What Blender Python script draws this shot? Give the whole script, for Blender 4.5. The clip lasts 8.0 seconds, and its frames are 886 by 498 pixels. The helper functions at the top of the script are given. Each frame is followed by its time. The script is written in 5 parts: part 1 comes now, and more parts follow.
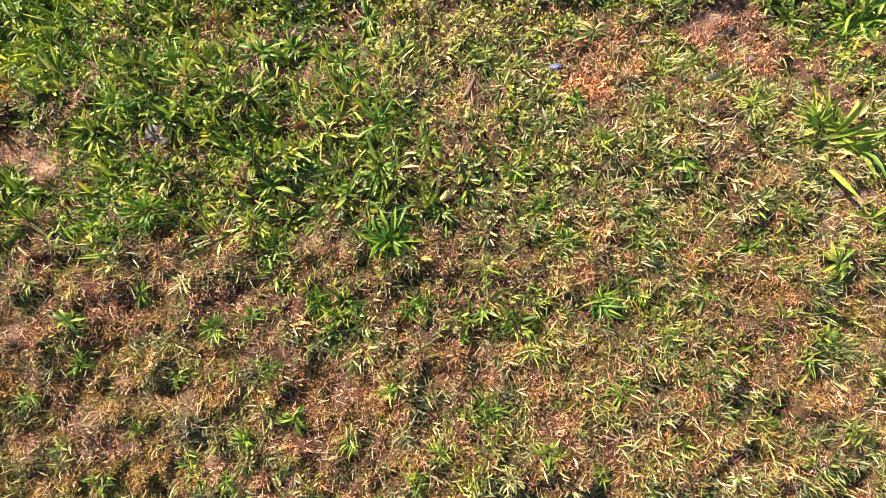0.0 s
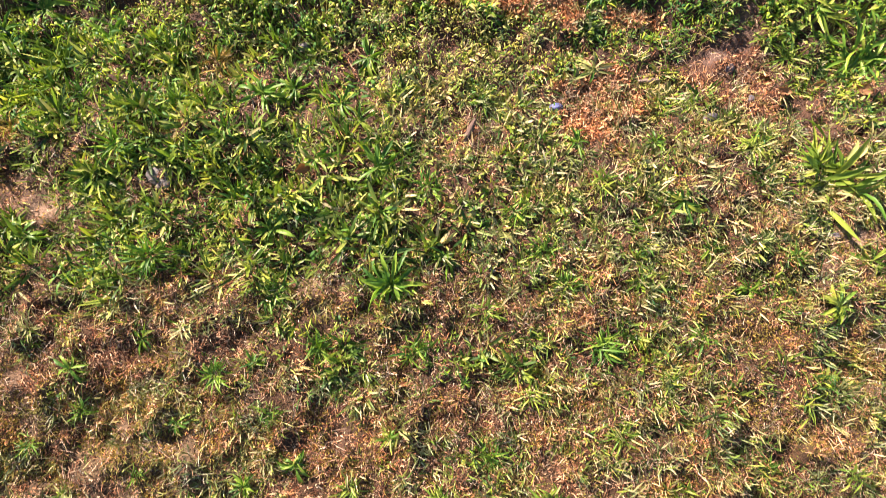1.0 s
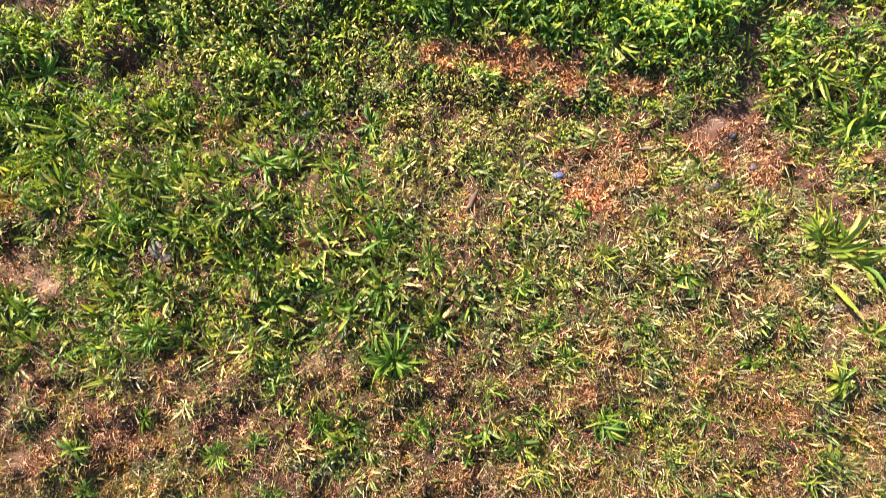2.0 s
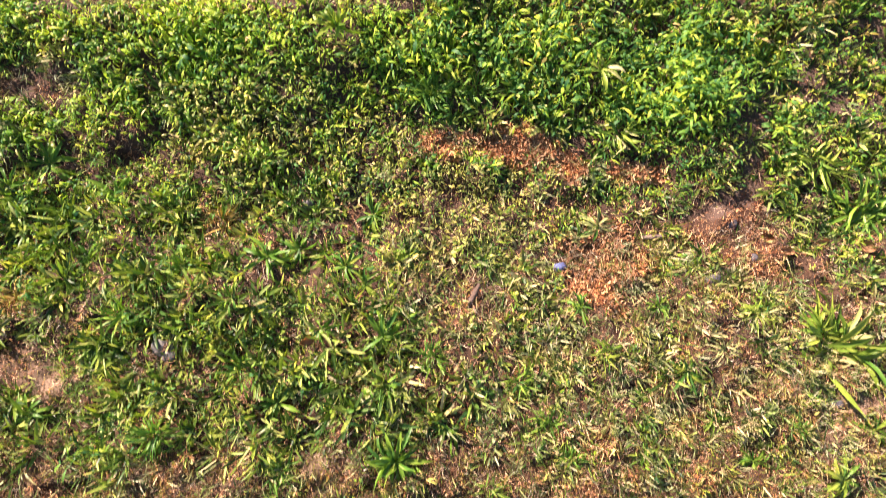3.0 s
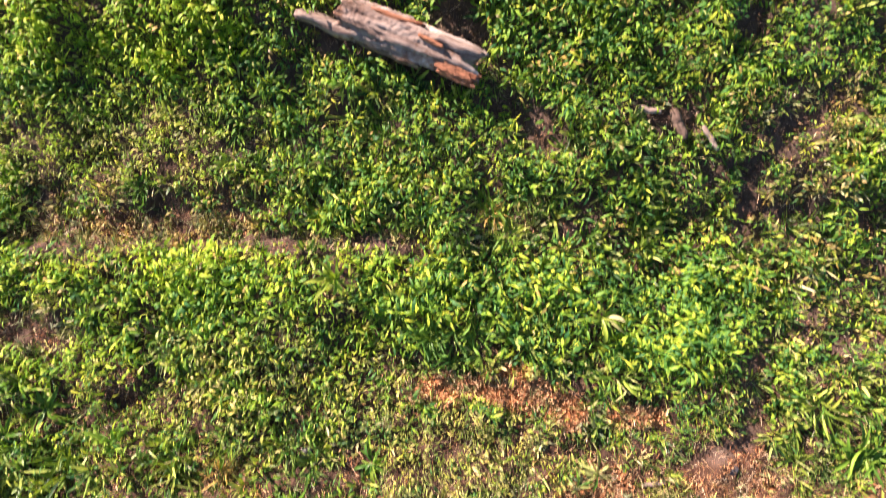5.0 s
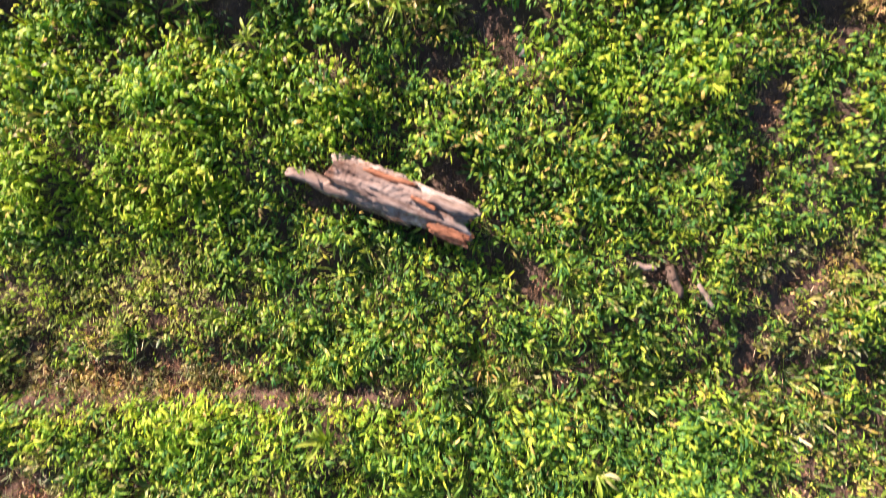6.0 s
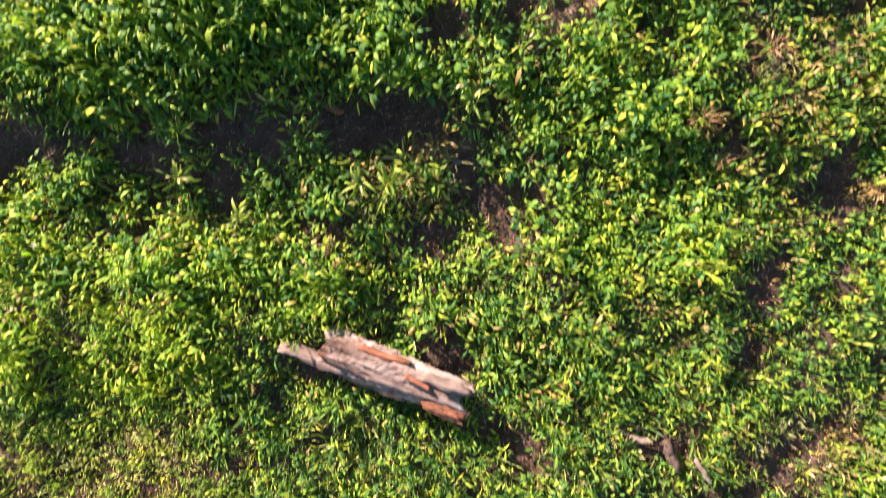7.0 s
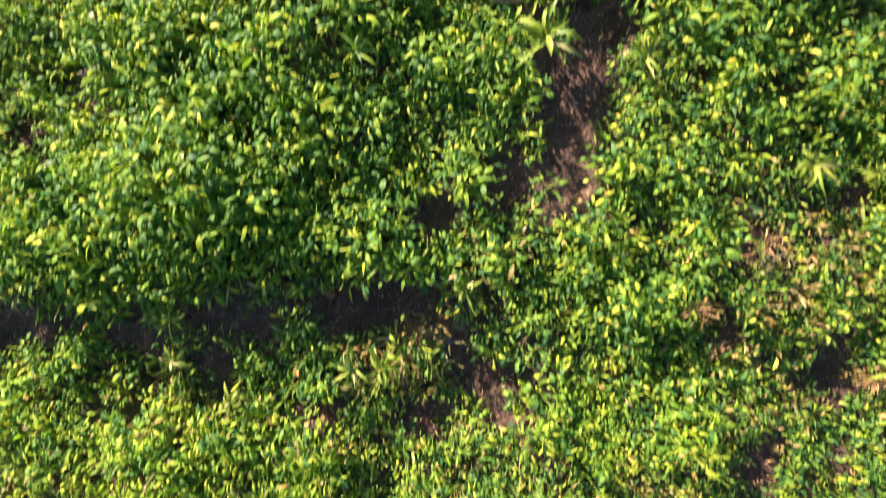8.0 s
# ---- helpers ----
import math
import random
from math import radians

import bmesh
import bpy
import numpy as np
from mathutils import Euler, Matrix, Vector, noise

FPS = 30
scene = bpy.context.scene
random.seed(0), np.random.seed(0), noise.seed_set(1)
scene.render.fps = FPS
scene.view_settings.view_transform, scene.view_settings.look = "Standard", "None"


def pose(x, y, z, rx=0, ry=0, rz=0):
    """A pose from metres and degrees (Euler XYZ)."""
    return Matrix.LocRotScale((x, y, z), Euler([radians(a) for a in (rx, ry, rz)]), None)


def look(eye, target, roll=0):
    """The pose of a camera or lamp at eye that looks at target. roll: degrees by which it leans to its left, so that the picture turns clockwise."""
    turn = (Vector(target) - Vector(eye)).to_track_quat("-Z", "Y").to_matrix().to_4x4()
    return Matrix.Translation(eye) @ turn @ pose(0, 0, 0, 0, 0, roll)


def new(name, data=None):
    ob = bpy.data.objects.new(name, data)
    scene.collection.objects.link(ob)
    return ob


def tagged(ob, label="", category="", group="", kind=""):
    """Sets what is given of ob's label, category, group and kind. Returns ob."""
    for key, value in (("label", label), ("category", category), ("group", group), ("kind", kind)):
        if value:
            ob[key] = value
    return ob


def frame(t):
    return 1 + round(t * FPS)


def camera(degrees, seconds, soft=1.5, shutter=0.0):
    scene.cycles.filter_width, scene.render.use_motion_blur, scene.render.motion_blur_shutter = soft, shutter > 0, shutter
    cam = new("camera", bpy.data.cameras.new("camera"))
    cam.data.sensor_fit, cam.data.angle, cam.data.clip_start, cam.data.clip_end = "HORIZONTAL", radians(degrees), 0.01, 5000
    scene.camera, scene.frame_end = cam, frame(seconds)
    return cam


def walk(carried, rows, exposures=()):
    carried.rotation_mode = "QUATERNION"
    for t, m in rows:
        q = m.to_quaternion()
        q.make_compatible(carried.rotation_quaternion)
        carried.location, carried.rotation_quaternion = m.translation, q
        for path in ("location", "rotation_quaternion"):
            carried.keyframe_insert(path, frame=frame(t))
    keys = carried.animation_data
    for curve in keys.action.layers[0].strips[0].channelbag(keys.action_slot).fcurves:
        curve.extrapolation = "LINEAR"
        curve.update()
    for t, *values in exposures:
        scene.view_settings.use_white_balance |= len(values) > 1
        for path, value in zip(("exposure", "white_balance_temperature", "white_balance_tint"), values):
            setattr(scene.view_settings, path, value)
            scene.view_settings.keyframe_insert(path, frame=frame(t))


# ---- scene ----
cam = camera(72.0, 8.0, soft=0.8, shutter=0.58)
# seconds, metres along the flight; the lens looks straight down, the picture's top is +y
PATH = [
    (0.0, 0.000, 0.000, 1.319), (0.5, 0.000, 0.034, 1.319), (1.0, -0.001, 0.087, 1.320), (1.2, -0.002, 0.113, 1.320),
    (2.3, -0.007, 0.291, 1.322), (2.5, -0.008, 0.327, 1.323), (3.0, -0.010, 0.439, 1.324), (3.5, -0.011, 0.563, 1.323),
    (4.0, -0.012, 0.699, 1.321), (4.2, -0.012, 0.754, 1.320),
    (5.3, -0.003, 1.095, 1.310), (5.5, 0.001, 1.165, 1.307), (6.0, 0.008, 1.337, 1.299), (6.5, 0.014, 1.518, 1.292),
    (7.0, 0.020, 1.708, 1.286), (7.5, 0.026, 1.873, 1.283), (8.0, 0.034, 2.079, 1.281),
]
walk(cam, [(t, pose(x, y, z)) for t, x, y, z in PATH])

# ---- light: a low, warm sun and a clear sky ----
SUN_TO = Vector((-0.59, 0.67, 0.38)).normalized()
world = bpy.data.worlds.new("sky")
scene.world = world
world.use_nodes = True
wn = world.node_tree
sky = wn.nodes.new("ShaderNodeTexSky")
sky.sky_type, sky.sun_disc = "NISHITA", False
sky.sun_elevation, sky.sun_rotation = math.asin(SUN_TO.z), math.atan2(SUN_TO.x, SUN_TO.y)
wn.links.new(sky.outputs[0], wn.nodes["Background"].inputs[0])
wn.nodes["Background"].inputs[1].default_value = 0.046
lamp = bpy.data.lights.new("sun", "SUN")
lamp.energy, lamp.angle, lamp.color = 5.0, radians(0.6), (1.0, 0.765, 0.64)
new("sun", lamp).matrix_world = look(SUN_TO * 30, (0, 0, 0))
scene.view_settings.exposure = 2.02

# ---- materials ----


def nodes_of(name):
    mat = bpy.data.materials.new(name)
    mat.use_nodes = True
    return mat, mat.node_tree.nodes, mat.node_tree.links


def ramp(nt, stops):
    r = nt.new("ShaderNodeValToRGB")
    while len(r.color_ramp.elements) < len(stops):
        r.color_ramp.elements.new(0.5)
    for e, (p, c) in zip(r.color_ramp.elements, stops):
        e.position, e.color = p, (*c, 1)
    return r


def noise_tex(nt, lk, scale, detail=4, rough=0.6, coord="Object", stretch=None):
    tc = nt.new("ShaderNodeTexCoord")
    n = nt.new("ShaderNodeTexNoise")
    n.inputs["Scale"].default_value, n.inputs["Detail"].default_value, n.inputs["Roughness"].default_value = scale, detail, rough
    if stretch:
        m = nt.new("ShaderNodeMapping")
        m.inputs["Scale"].default_value = stretch
        lk.new(tc.outputs[coord], m.inputs[0])
        lk.new(m.outputs[0], n.inputs["Vector"])
    else:
        lk.new(tc.outputs[coord], n.inputs["Vector"])
    return n


def mixed(nt, lk, fac, a, b, mode="MIX"):
    m = nt.new("ShaderNodeMix")
    m.data_type, m.blend_type = "RGBA", mode
    for sock, v in ((m.inputs[0], fac), (m.inputs[6], a), (m.inputs[7], b)):
        if isinstance(v, (int, float)):
            sock.default_value = v
        elif isinstance(v, tuple):
            sock.default_value = (*v, 1)
        else:
            lk.new(v, sock)
    return m.outputs[2]


def leaf_material(name, stops, part_of_thing=False, glow=0.26, rough=0.45, grain=900):
    """Thin plant tissue: colour varies from blade to blade and in patches, and light comes through it."""
    mat, nt, lk = nodes_of(name)
    bsdf = nt["Principled BSDF"]
    src = nt.new("ShaderNodeObjectInfo").outputs["Random"] if part_of_thing else nt.new("ShaderNodeNewGeometry").outputs["Random Per Island"]
    r = ramp(nt, stops)
    lk.new(src, r.inputs[0])
    fine = noise_tex(nt, lk, 3.0 if part_of_thing else grain, 3)
    tone = ramp(nt, [(0.3, (0.72, 0.74, 0.68)), (0.7, (1.15, 1.12, 1.1))])
    lk.new(fine.outputs[0], tone.inputs[0])
    col = mixed(nt, lk, 1.0, r.outputs[0], tone.outputs[0], "MULTIPLY")
    if not part_of_thing:
        wide = noise_tex(nt, lk, 16.0, 3)
        tone2 = ramp(nt, [(0.36, (0.66, 0.80, 0.88)), (0.5, (1.0, 1.0, 1.0)), (0.64, (1.28, 1.14, 0.98))])
        lk.new(wide.outputs[0], tone2.inputs[0])
        col = mixed(nt, lk, 1.0, col, tone2.outputs[0], "MULTIPLY")
    lk.new(col, bsdf.inputs["Base Color"])
    bsdf.inputs["Roughness"].default_value = rough
    bsdf.inputs["Specular IOR Level"].default_value = 0.28
    if glow:
        tr = nt.new("ShaderNodeBsdfTranslucent")
        warm = mixed(nt, lk, 1.0, col, (1.3, 1.42, 0.55), "MULTIPLY")
        lk.new(warm, tr.inputs[0])
        mx = nt.new("ShaderNodeMixShader")
        mx.inputs[0].default_value = glow
        lk.new(bsdf.outputs[0], mx.inputs[1])
        lk.new(tr.outputs[0], mx.inputs[2])
        lk.new(mx.outputs[0], nt["Material Output"].inputs[0])
    return mat


GRASS = leaf_material("grass_green", [(0.0, (0.018, 0.058, 0.020)), (0.42, (0.105, 0.185, 0.034)), (0.78, (0.28, 0.37, 0.064)), (1.0, (0.52, 0.55, 0.19))], rough=0.42)
PALE = leaf_material("grass_fading", [(0.0, (0.07, 0.095, 0.022)), (0.4, (0.22, 0.245, 0.085)), (0.75, (0.40, 0.385, 0.19)), (1.0, (0.58, 0.52, 0.33))], glow=0.12)
LIME = leaf_material("weeds_lime", [(0.0, (0.10, 0.14, 0.03)), (0.4, (0.25, 0.29, 0.06)), (0.8, (0.42, 0.42, 0.12)), (1.0, (0.54, 0.49, 0.20))], glow=0.2)
DULL = leaf_material("weeds_fading", [(0.0, (0.09, 0.075, 0.025)), (0.4, (0.23, 0.20, 0.05)), (0.75, (0.37, 0.29, 0.09)), (1.0, (0.48, 0.35, 0.17))], glow=0.2)
BROAD = leaf_material("broadleaf_green", [(0.0, (0.045, 0.155, 0.055)), (0.4, (0.125, 0.28, 0.048)), (0.8, (0.29, 0.45, 0.042)), (1.0, (0.52, 0.58, 0.08))], glow=0.40, rough=0.55)
STRAW = leaf_material("straw", [(0.0, (0.03, 0.018, 0.013)), (0.42, (0.16, 0.097, 0.064)), (0.8, (0.50, 0.325, 0.225)), (1.0, (0.84, 0.70, 0.56))], glow=0.06, rough=0.7)
RUST = leaf_material("rusty_litter", [(0.0, (0.025, 0.012, 0.009)), (0.4, (0.17, 0.066, 0.040)), (0.78, (0.50, 0.255, 0.13)), (1.0, (0.78, 0.58, 0.40))], glow=0.04, rough=0.75)
CHIP = leaf_material("leaf_chip", [(0.0, (0.14, 0.055, 0.028)), (0.35, (0.34, 0.15, 0.075)), (0.75, (0.52, 0.30, 0.16)), (1.0, (0.70, 0.52, 0.34))], glow=0.05, rough=0.7)
CRUMB = leaf_material("dark_litter", [(0.0, (0.04, 0.024, 0.016)), (0.5, (0.12, 0.072, 0.05)), (0.85, (0.26, 0.16, 0.105)), (1.0, (0.5, 0.36, 0.24))], glow=0.0, rough=0.8)
MOSS = leaf_material("golden_moss", [(0.0, (0.07, 0.058, 0.013)), (0.5, (0.27, 0.225, 0.045)), (1.0, (0.46, 0.38, 0.12))], glow=0.2, rough=0.7)
# the broadleaf again, brighter and yellower: sunlight put into its colour
BROAD_SUNLIT = leaf_material("broadleaf_sunlit", [(0.0, (0.13, 0.29, 0.030)), (0.5, (0.32, 0.49, 0.045)), (1.0, (0.54, 0.61, 0.09))], glow=0.45, rough=0.5)
LEAF_GREEN = leaf_material("leaf_green", [(0.0, (0.05, 0.14, 0.028)), (0.5, (0.11, 0.23, 0.03)), (1.0, (0.23, 0.36, 0.045))], True, rough=0.42)
LEAF_LIGHT = leaf_material("leaf_light", [(0.0, (0.10, 0.20, 0.03)), (0.5, (0.20, 0.30, 0.04)), (1.0, (0.34, 0.40, 0.07))], True, rough=0.42)
LEAF_FADED = leaf_material("leaf_faded", [(0.0, (0.26, 0.31, 0.10)), (0.5, (0.42, 0.42, 0.18)), (1.0, (0.58, 0.54, 0.30))], True, glow=0.15, rough=0.5)
LEAF_GOLD = leaf_material("leaf_golden", [(0.0, (0.20, 0.13, 0.03)), (0.5, (0.36, 0.25, 0.06)), (1.0, (0.52, 0.40, 0.14))], True, glow=0.15, rough=0.55)
LEAF_BROWN = leaf_material("leaf_withered", [(0.0, (0.15, 0.08, 0.04)), (0.5, (0.30, 0.18, 0.09)), (1.0, (0.46, 0.32, 0.17))], True, glow=0.08, rough=0.65)
DEAD = leaf_material("dead_leaf", [(0.0, (0.20, 0.075, 0.03)), (0.5, (0.36, 0.17, 0.08)), (1.0, (0.50, 0.30, 0.17))], True, glow=0.06, rough=0.7)


def soil_material():
    mat, nt, lk = nodes_of("soil")
    bsdf = nt["Principled BSDF"]
    fine = noise_tex(nt, lk, 160, 6, 0.7)
    mid = noise_tex(nt, lk, 22, 5, 0.65)
    base = ramp(nt, [(0.3, (0.022, 0.013, 0.010)), (0.5, (0.058, 0.031, 0.021)), (0.72, (0.16, 0.095, 0.062))])
    lk.new(fine.outputs[0], base.inputs[0])
    tint = ramp(nt, [(0.35, (0.72, 0.68, 0.66)), (0.65, (1.12, 1.1, 1.06))])
    lk.new(mid.outputs[0], tint.inputs[0])
    col = mixed(nt, lk, 1.0, base.outputs[0], tint.outputs[0], "MULTIPLY")
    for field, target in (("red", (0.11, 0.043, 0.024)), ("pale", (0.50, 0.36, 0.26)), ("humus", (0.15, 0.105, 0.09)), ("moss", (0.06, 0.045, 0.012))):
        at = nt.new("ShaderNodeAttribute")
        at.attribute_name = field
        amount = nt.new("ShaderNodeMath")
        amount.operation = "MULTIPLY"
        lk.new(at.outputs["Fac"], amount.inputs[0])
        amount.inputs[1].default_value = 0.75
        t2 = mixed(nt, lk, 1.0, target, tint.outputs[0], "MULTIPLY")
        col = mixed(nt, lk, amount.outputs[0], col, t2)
    turf = ramp(nt, [(0.34, (0.022, 0.030, 0.010)), (0.48, (0.055, 0.088, 0.018)), (0.6, (0.10, 0.14, 0.03)), (0.75, (0.17, 0.14, 0.06))])
    lk.new(noise_tex(nt, lk, 38, 8, 0.75).outputs[0], turf.inputs[0])
    at = nt.new("ShaderNodeAttribute")
    at.attribute_name = "turf"
    col = mixed(nt, lk, at.outputs["Fac"], col, mixed(nt, lk, 1.0, turf.outputs[0], tint.outputs[0], "MULTIPLY"))
    grain = ramp(nt, [(0.32, (0.62, 0.6, 0.58)), (0.55, (1.0, 1.0, 1.0)), (0.75, (1.25, 1.22, 1.18))])
    speck = noise_tex(nt, lk, 420, 3, 0.7)
    lk.new(speck.outputs[0], grain.inputs[0])
    col = mixed(nt, lk, 1.0, col, grain.outputs[0], "MULTIPLY")
    lk.new(col, bsdf.inputs["Base Color"])
    bsdf.inputs["Roughness"].default_value = 0.92
    bump = nt.new("ShaderNodeBump")
    bump.inputs["Strength"].default_value, bump.inputs["Distance"].default_value = 0.9, 0.006
    lk.new(fine.outputs[0], bump.inputs["Height"])
    lk.new(bump.outputs[0], bsdf.inputs["Normal"])
    return mat


def wood_material(name, stops, scale=1.0):
    """Weathered wood: grain along the local x axis, with dark cracks and pale worn streaks."""
    mat, nt, lk = nodes_of(name)
    bsdf = nt["Principled BSDF"]
    grain = noise_tex(nt, lk, 34 * scale, 7, 0.65, stretch=(0.16, 1, 1))
    wide = noise_tex(nt, lk, 9 * scale, 4, 0.6, stretch=(0.5, 1, 1))
    base = ramp(nt, stops)
    lk.new(grain.outputs[0], base.inputs[0])
    tint = ramp(nt, [(0.34, (0.66, 0.55, 0.50)), (0.5, (1.0, 0.97, 0.95)), (0.68, (1.2, 1.16, 1.14))])
    lk.new(wide.outputs[0], tint.inputs[0])
    col = mixed(nt, lk, 1.0, base.outputs[0], tint.outputs[0], "MULTIPLY")
    rotten = ramp(nt, [(0.52, (0, 0, 0)), (0.66, (1, 1, 1))])
    lk.new(noise_tex(nt, lk, 17 * scale, 5, 0.7).outputs[0], rotten.inputs[0])
    col = mixed(nt, lk, rotten.outputs[0], col, mixed(nt, lk, 1.0, col, (0.50, 0.33, 0.24), "MULTIPLY"))
    lk.new(col, bsdf.inputs["Base Color"])
    bsdf.inputs["Roughness"].default_value = 0.85
    bump = nt.new("ShaderNodeBump")
    bump.inputs["Strength"].default_value, bump.inputs["Distance"].default_value = 0.9, 0.006
    lk.new(grain.outputs[0], bump.inputs["Height"])
    lk.new(bump.outputs[0], bsdf.inputs["Normal"])
    return mat


def stone_material(name, dark, light, rough=0.8):
    mat, nt, lk = nodes_of(name)
    bsdf = nt["Principled BSDF"]
    n = noise_tex(nt, lk, 90, 6, 0.65)
    r = ramp(nt, [(0.3, dark), (0.7, light)])
    lk.new(n.outputs[0], r.inputs[0])
    lk.new(r.outputs[0], bsdf.inputs["Base Color"])
    bsdf.inputs["Roughness"].default_value = rough
    bump = nt.new("ShaderNodeBump")
    bump.inputs["Strength"].default_value, bump.inputs["Distance"].default_value = 0.6, 0.003
    lk.new(n.outputs[0], bump.inputs["Height"])
    lk.new(bump.outputs[0], bsdf.inputs["Normal"])
    return mat


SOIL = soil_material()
WOOD = wood_material("weathered_wood", [(0.30, (0.055, 0.036, 0.032)), (0.42, (0.20, 0.15, 0.135)), (0.55, (0.35, 0.30, 0.285)), (0.72, (0.54, 0.50, 0.49))])
WOOD_RED = wood_material("rotten_red_wood", [(0.3, (0.11, 0.045, 0.025)), (0.5, (0.32, 0.14, 0.08)), (0.72, (0.52, 0.31, 0.21))], 2.0)
WOOD_DARK = wood_material("damp_wood", [(0.3, (0.05, 0.035, 0.03)), (0.55, (0.16, 0.115, 0.095)), (0.75, (0.32, 0.25, 0.21))], 2.0)
STONE_PALE = stone_material("pale_stone", (0.07, 0.068, 0.072), (0.19, 0.175, 0.175))
STONE_DARK = stone_material("dark_stone", (0.035, 0.033, 0.04), (0.13, 0.12, 0.14), 0.6)
GLAZE = stone_material("blue_glaze", (0.04, 0.055, 0.16), (0.11, 0.14, 0.32), 0.5)

# ---- the lie of the land ----


def lattice(ix, iy, seed):
    h = (ix * 374761393 + iy * 668265263 + seed * 974711) & 0x7FFFFFFF
    h = ((h ^ (h >> 13)) * 1274126177) & 0x7FFFFFFF
    return ((h ^ (h >> 16)) & 0xFFFF) / 65535.0


def soft_noise(x, y, size, seed):
    """Smooth noise between 0 and 1 with lumps of about that many metres."""
    u, v = np.asarray(x) / size, np.asarray(y) / size
    iu, iv = np.floor(u).astype(np.int64), np.floor(v).astype(np.int64)
    fu, fv = u - iu, v - iv
    fu, fv = fu * fu * (3 - 2 * fu), fv * fv * (3 - 2 * fv)
    a, b = lattice(iu, iv, seed), lattice(iu + 1, iv, seed)
    c, d = lattice(iu, iv + 1, seed), lattice(iu + 1, iv + 1, seed)
    return (a * (1 - fu) + b * fu) * (1 - fv) + (c * (1 - fu) + d * fu) * fv


def step(a, b, x):
    q = np.clip((x - a) / (b - a), 0, 1)
    return q * q * (3 - 2 * q)


LIE_Y = [-8, -1.5, -0.6, -0.2, 0, 0.15, 0.3, 0.4, 0.55, 0.7, 0.9, 1.05, 1.25, 1.45, 1.65, 1.9, 2.05, 2.4, 2.9, 4, 12]
LIE_Z = [0.26, 0.25, 0.22, 0.165, 0.125, 0.085, 0.055, 0.005, -0.05, -0.058, -0.065, -0.072, -0.035, -0.012, 0.02, 0.045, 0.075, 0.13, 0.17, 0.2, 0.2]
LINE_Y = np.linspace(-8, 12, 4001)
KERNEL = np.hanning(51) / np.hanning(51).sum()
LINE_Z = np.convolve(np.pad(np.interp(LINE_Y, LIE_Y, LIE_Z), 25, mode="edge"), KERNEL, mode="valid")

# what grows where, with some sun and shade put in: every field has a slow change along y, and patches laid over it
ROWS_Y = [-0.6, 0.0, 0.2, 0.6, 0.9, 1.3, 2.7]
FIELDS = {
    "cover": [0.5, 0.5, 0.72, 0.8, 0.92, 0.95, 0.97],
    "dry": [0.5, 0.5, 0.3, 0.25, 0.15, 0.12, 0.1],
    "tall": [0.6, 0.6, 0.8, 0.8, 1.0, 1.0, 1.2],
    "broad": [0.06, 0.06, 0.1, 0.35, 0.5, 0.65, 0.8],
    "bare": [0.6, 0.6, 0.4, 0.3, 0.2, 0.1, 0.1],
    "red": [0.5, 0.5, 0.3, 0.2, 0.2, 0.1, 0.1],
    "pale": [0.0, 0.0, 0.0, 0.0, 0.0, 0.0, 0.0],
    "dark": [0.0, 0.0, 0.05, 0.1, 0.3, 0.4, 0.5],
    "chips": [0.0, 0.0, 0.0, 0.0, 0.0, 0.0, 0.0],
    # share of weeds coloured as if the sun lay on them
    "sunny": [0.0, 0.0, 0.0, 0.0, 0.0, 0.05, 0.08],
    "moss": [0.55, 0.45, 0.2, 0.0, 0.0, 0.0, 0.0],
}
PATCHES = []


def paint(x, y, rx, ry, turn, **values):
    """A patch of its own growth, soil or painted light: an uneven ellipse of half-axes rx, ry."""
    PATCHES.append((x, y, rx, ry, radians(turn), values))


paint(0.001, 1.546, 1.103, 0.221, 0, cover=.97, broad=.7, dry=.2, tall=1.0)
paint(-0.373, 2.304, 0.492, 0.302, 0, cover=1, broad=.92, dry=.05, tall=1.6, bare=0)
paint(-0.533, 0.283, 0.505, 0.294, 0, cover=.76, dry=.12, tall=1.3, bare=.5, broad=.05)
paint(0.434, 0.227, 0.510, 0.249, 0, cover=.62, dry=.62, tall=.75, bare=.4)
paint(-0.600, 0.762, 0.543, 0.181, 0, sunny=.75, broad=.6)
paint(0.438, 1.926, 0.297, 0.217, 0, cover=.97, broad=.8, dry=.1, tall=1.0)
paint(-0.484, 0.870, 0.391, 0.156, 0, sunny=.45, cover=.95, broad=.5, dry=.12, tall=1.0)
paint(-0.505, 2.113, 0.381, 0.150, 0, cover=1, broad=.9, dry=.03, tall=1.8, bare=0)
paint(-0.168, 0.223, 0.257, 0.222, 0, cover=.76, dry=.18, tall=1.2, bare=.5, broad=.05)
paint(-0.704, 1.491, 0.363, 0.138, -5, cover=1, broad=1, dry=.12, tall=.9, bare=0, sunny=.9)
paint(-0.036, 2.343, 0.219, 0.219, 0, cover=1, broad=.85, dry=.03, tall=1.3, bare=0)
paint(0.524, 2.406, 0.273, 0.168, 0, cover=.97, broad=.8, dry=.1, tall=1.2)
paint(-0.546, 1.696, 0.396, 0.108, 0, cover=1, broad=.85, dry=.15, tall=1.3, bare=0, sunny=.4)
paint(0.080, 0.354, 0.207, 0.207, 0, cover=.74, dry=.6, tall=.8)
paint(0.621, 1.697, 0.233, 0.175, 0, cover=.93, broad=.8, dry=.3, tall=.8)
paint(0.480, 0.844, 0.248, 0.163, 5, cover=.9, broad=.75, dry=.05, tall=1.15, bare=.2)
paint(-0.703, 1.182, 0.362, 0.110, 0, cover=.75, broad=.45, dry=.5, tall=.7, dark=.4)
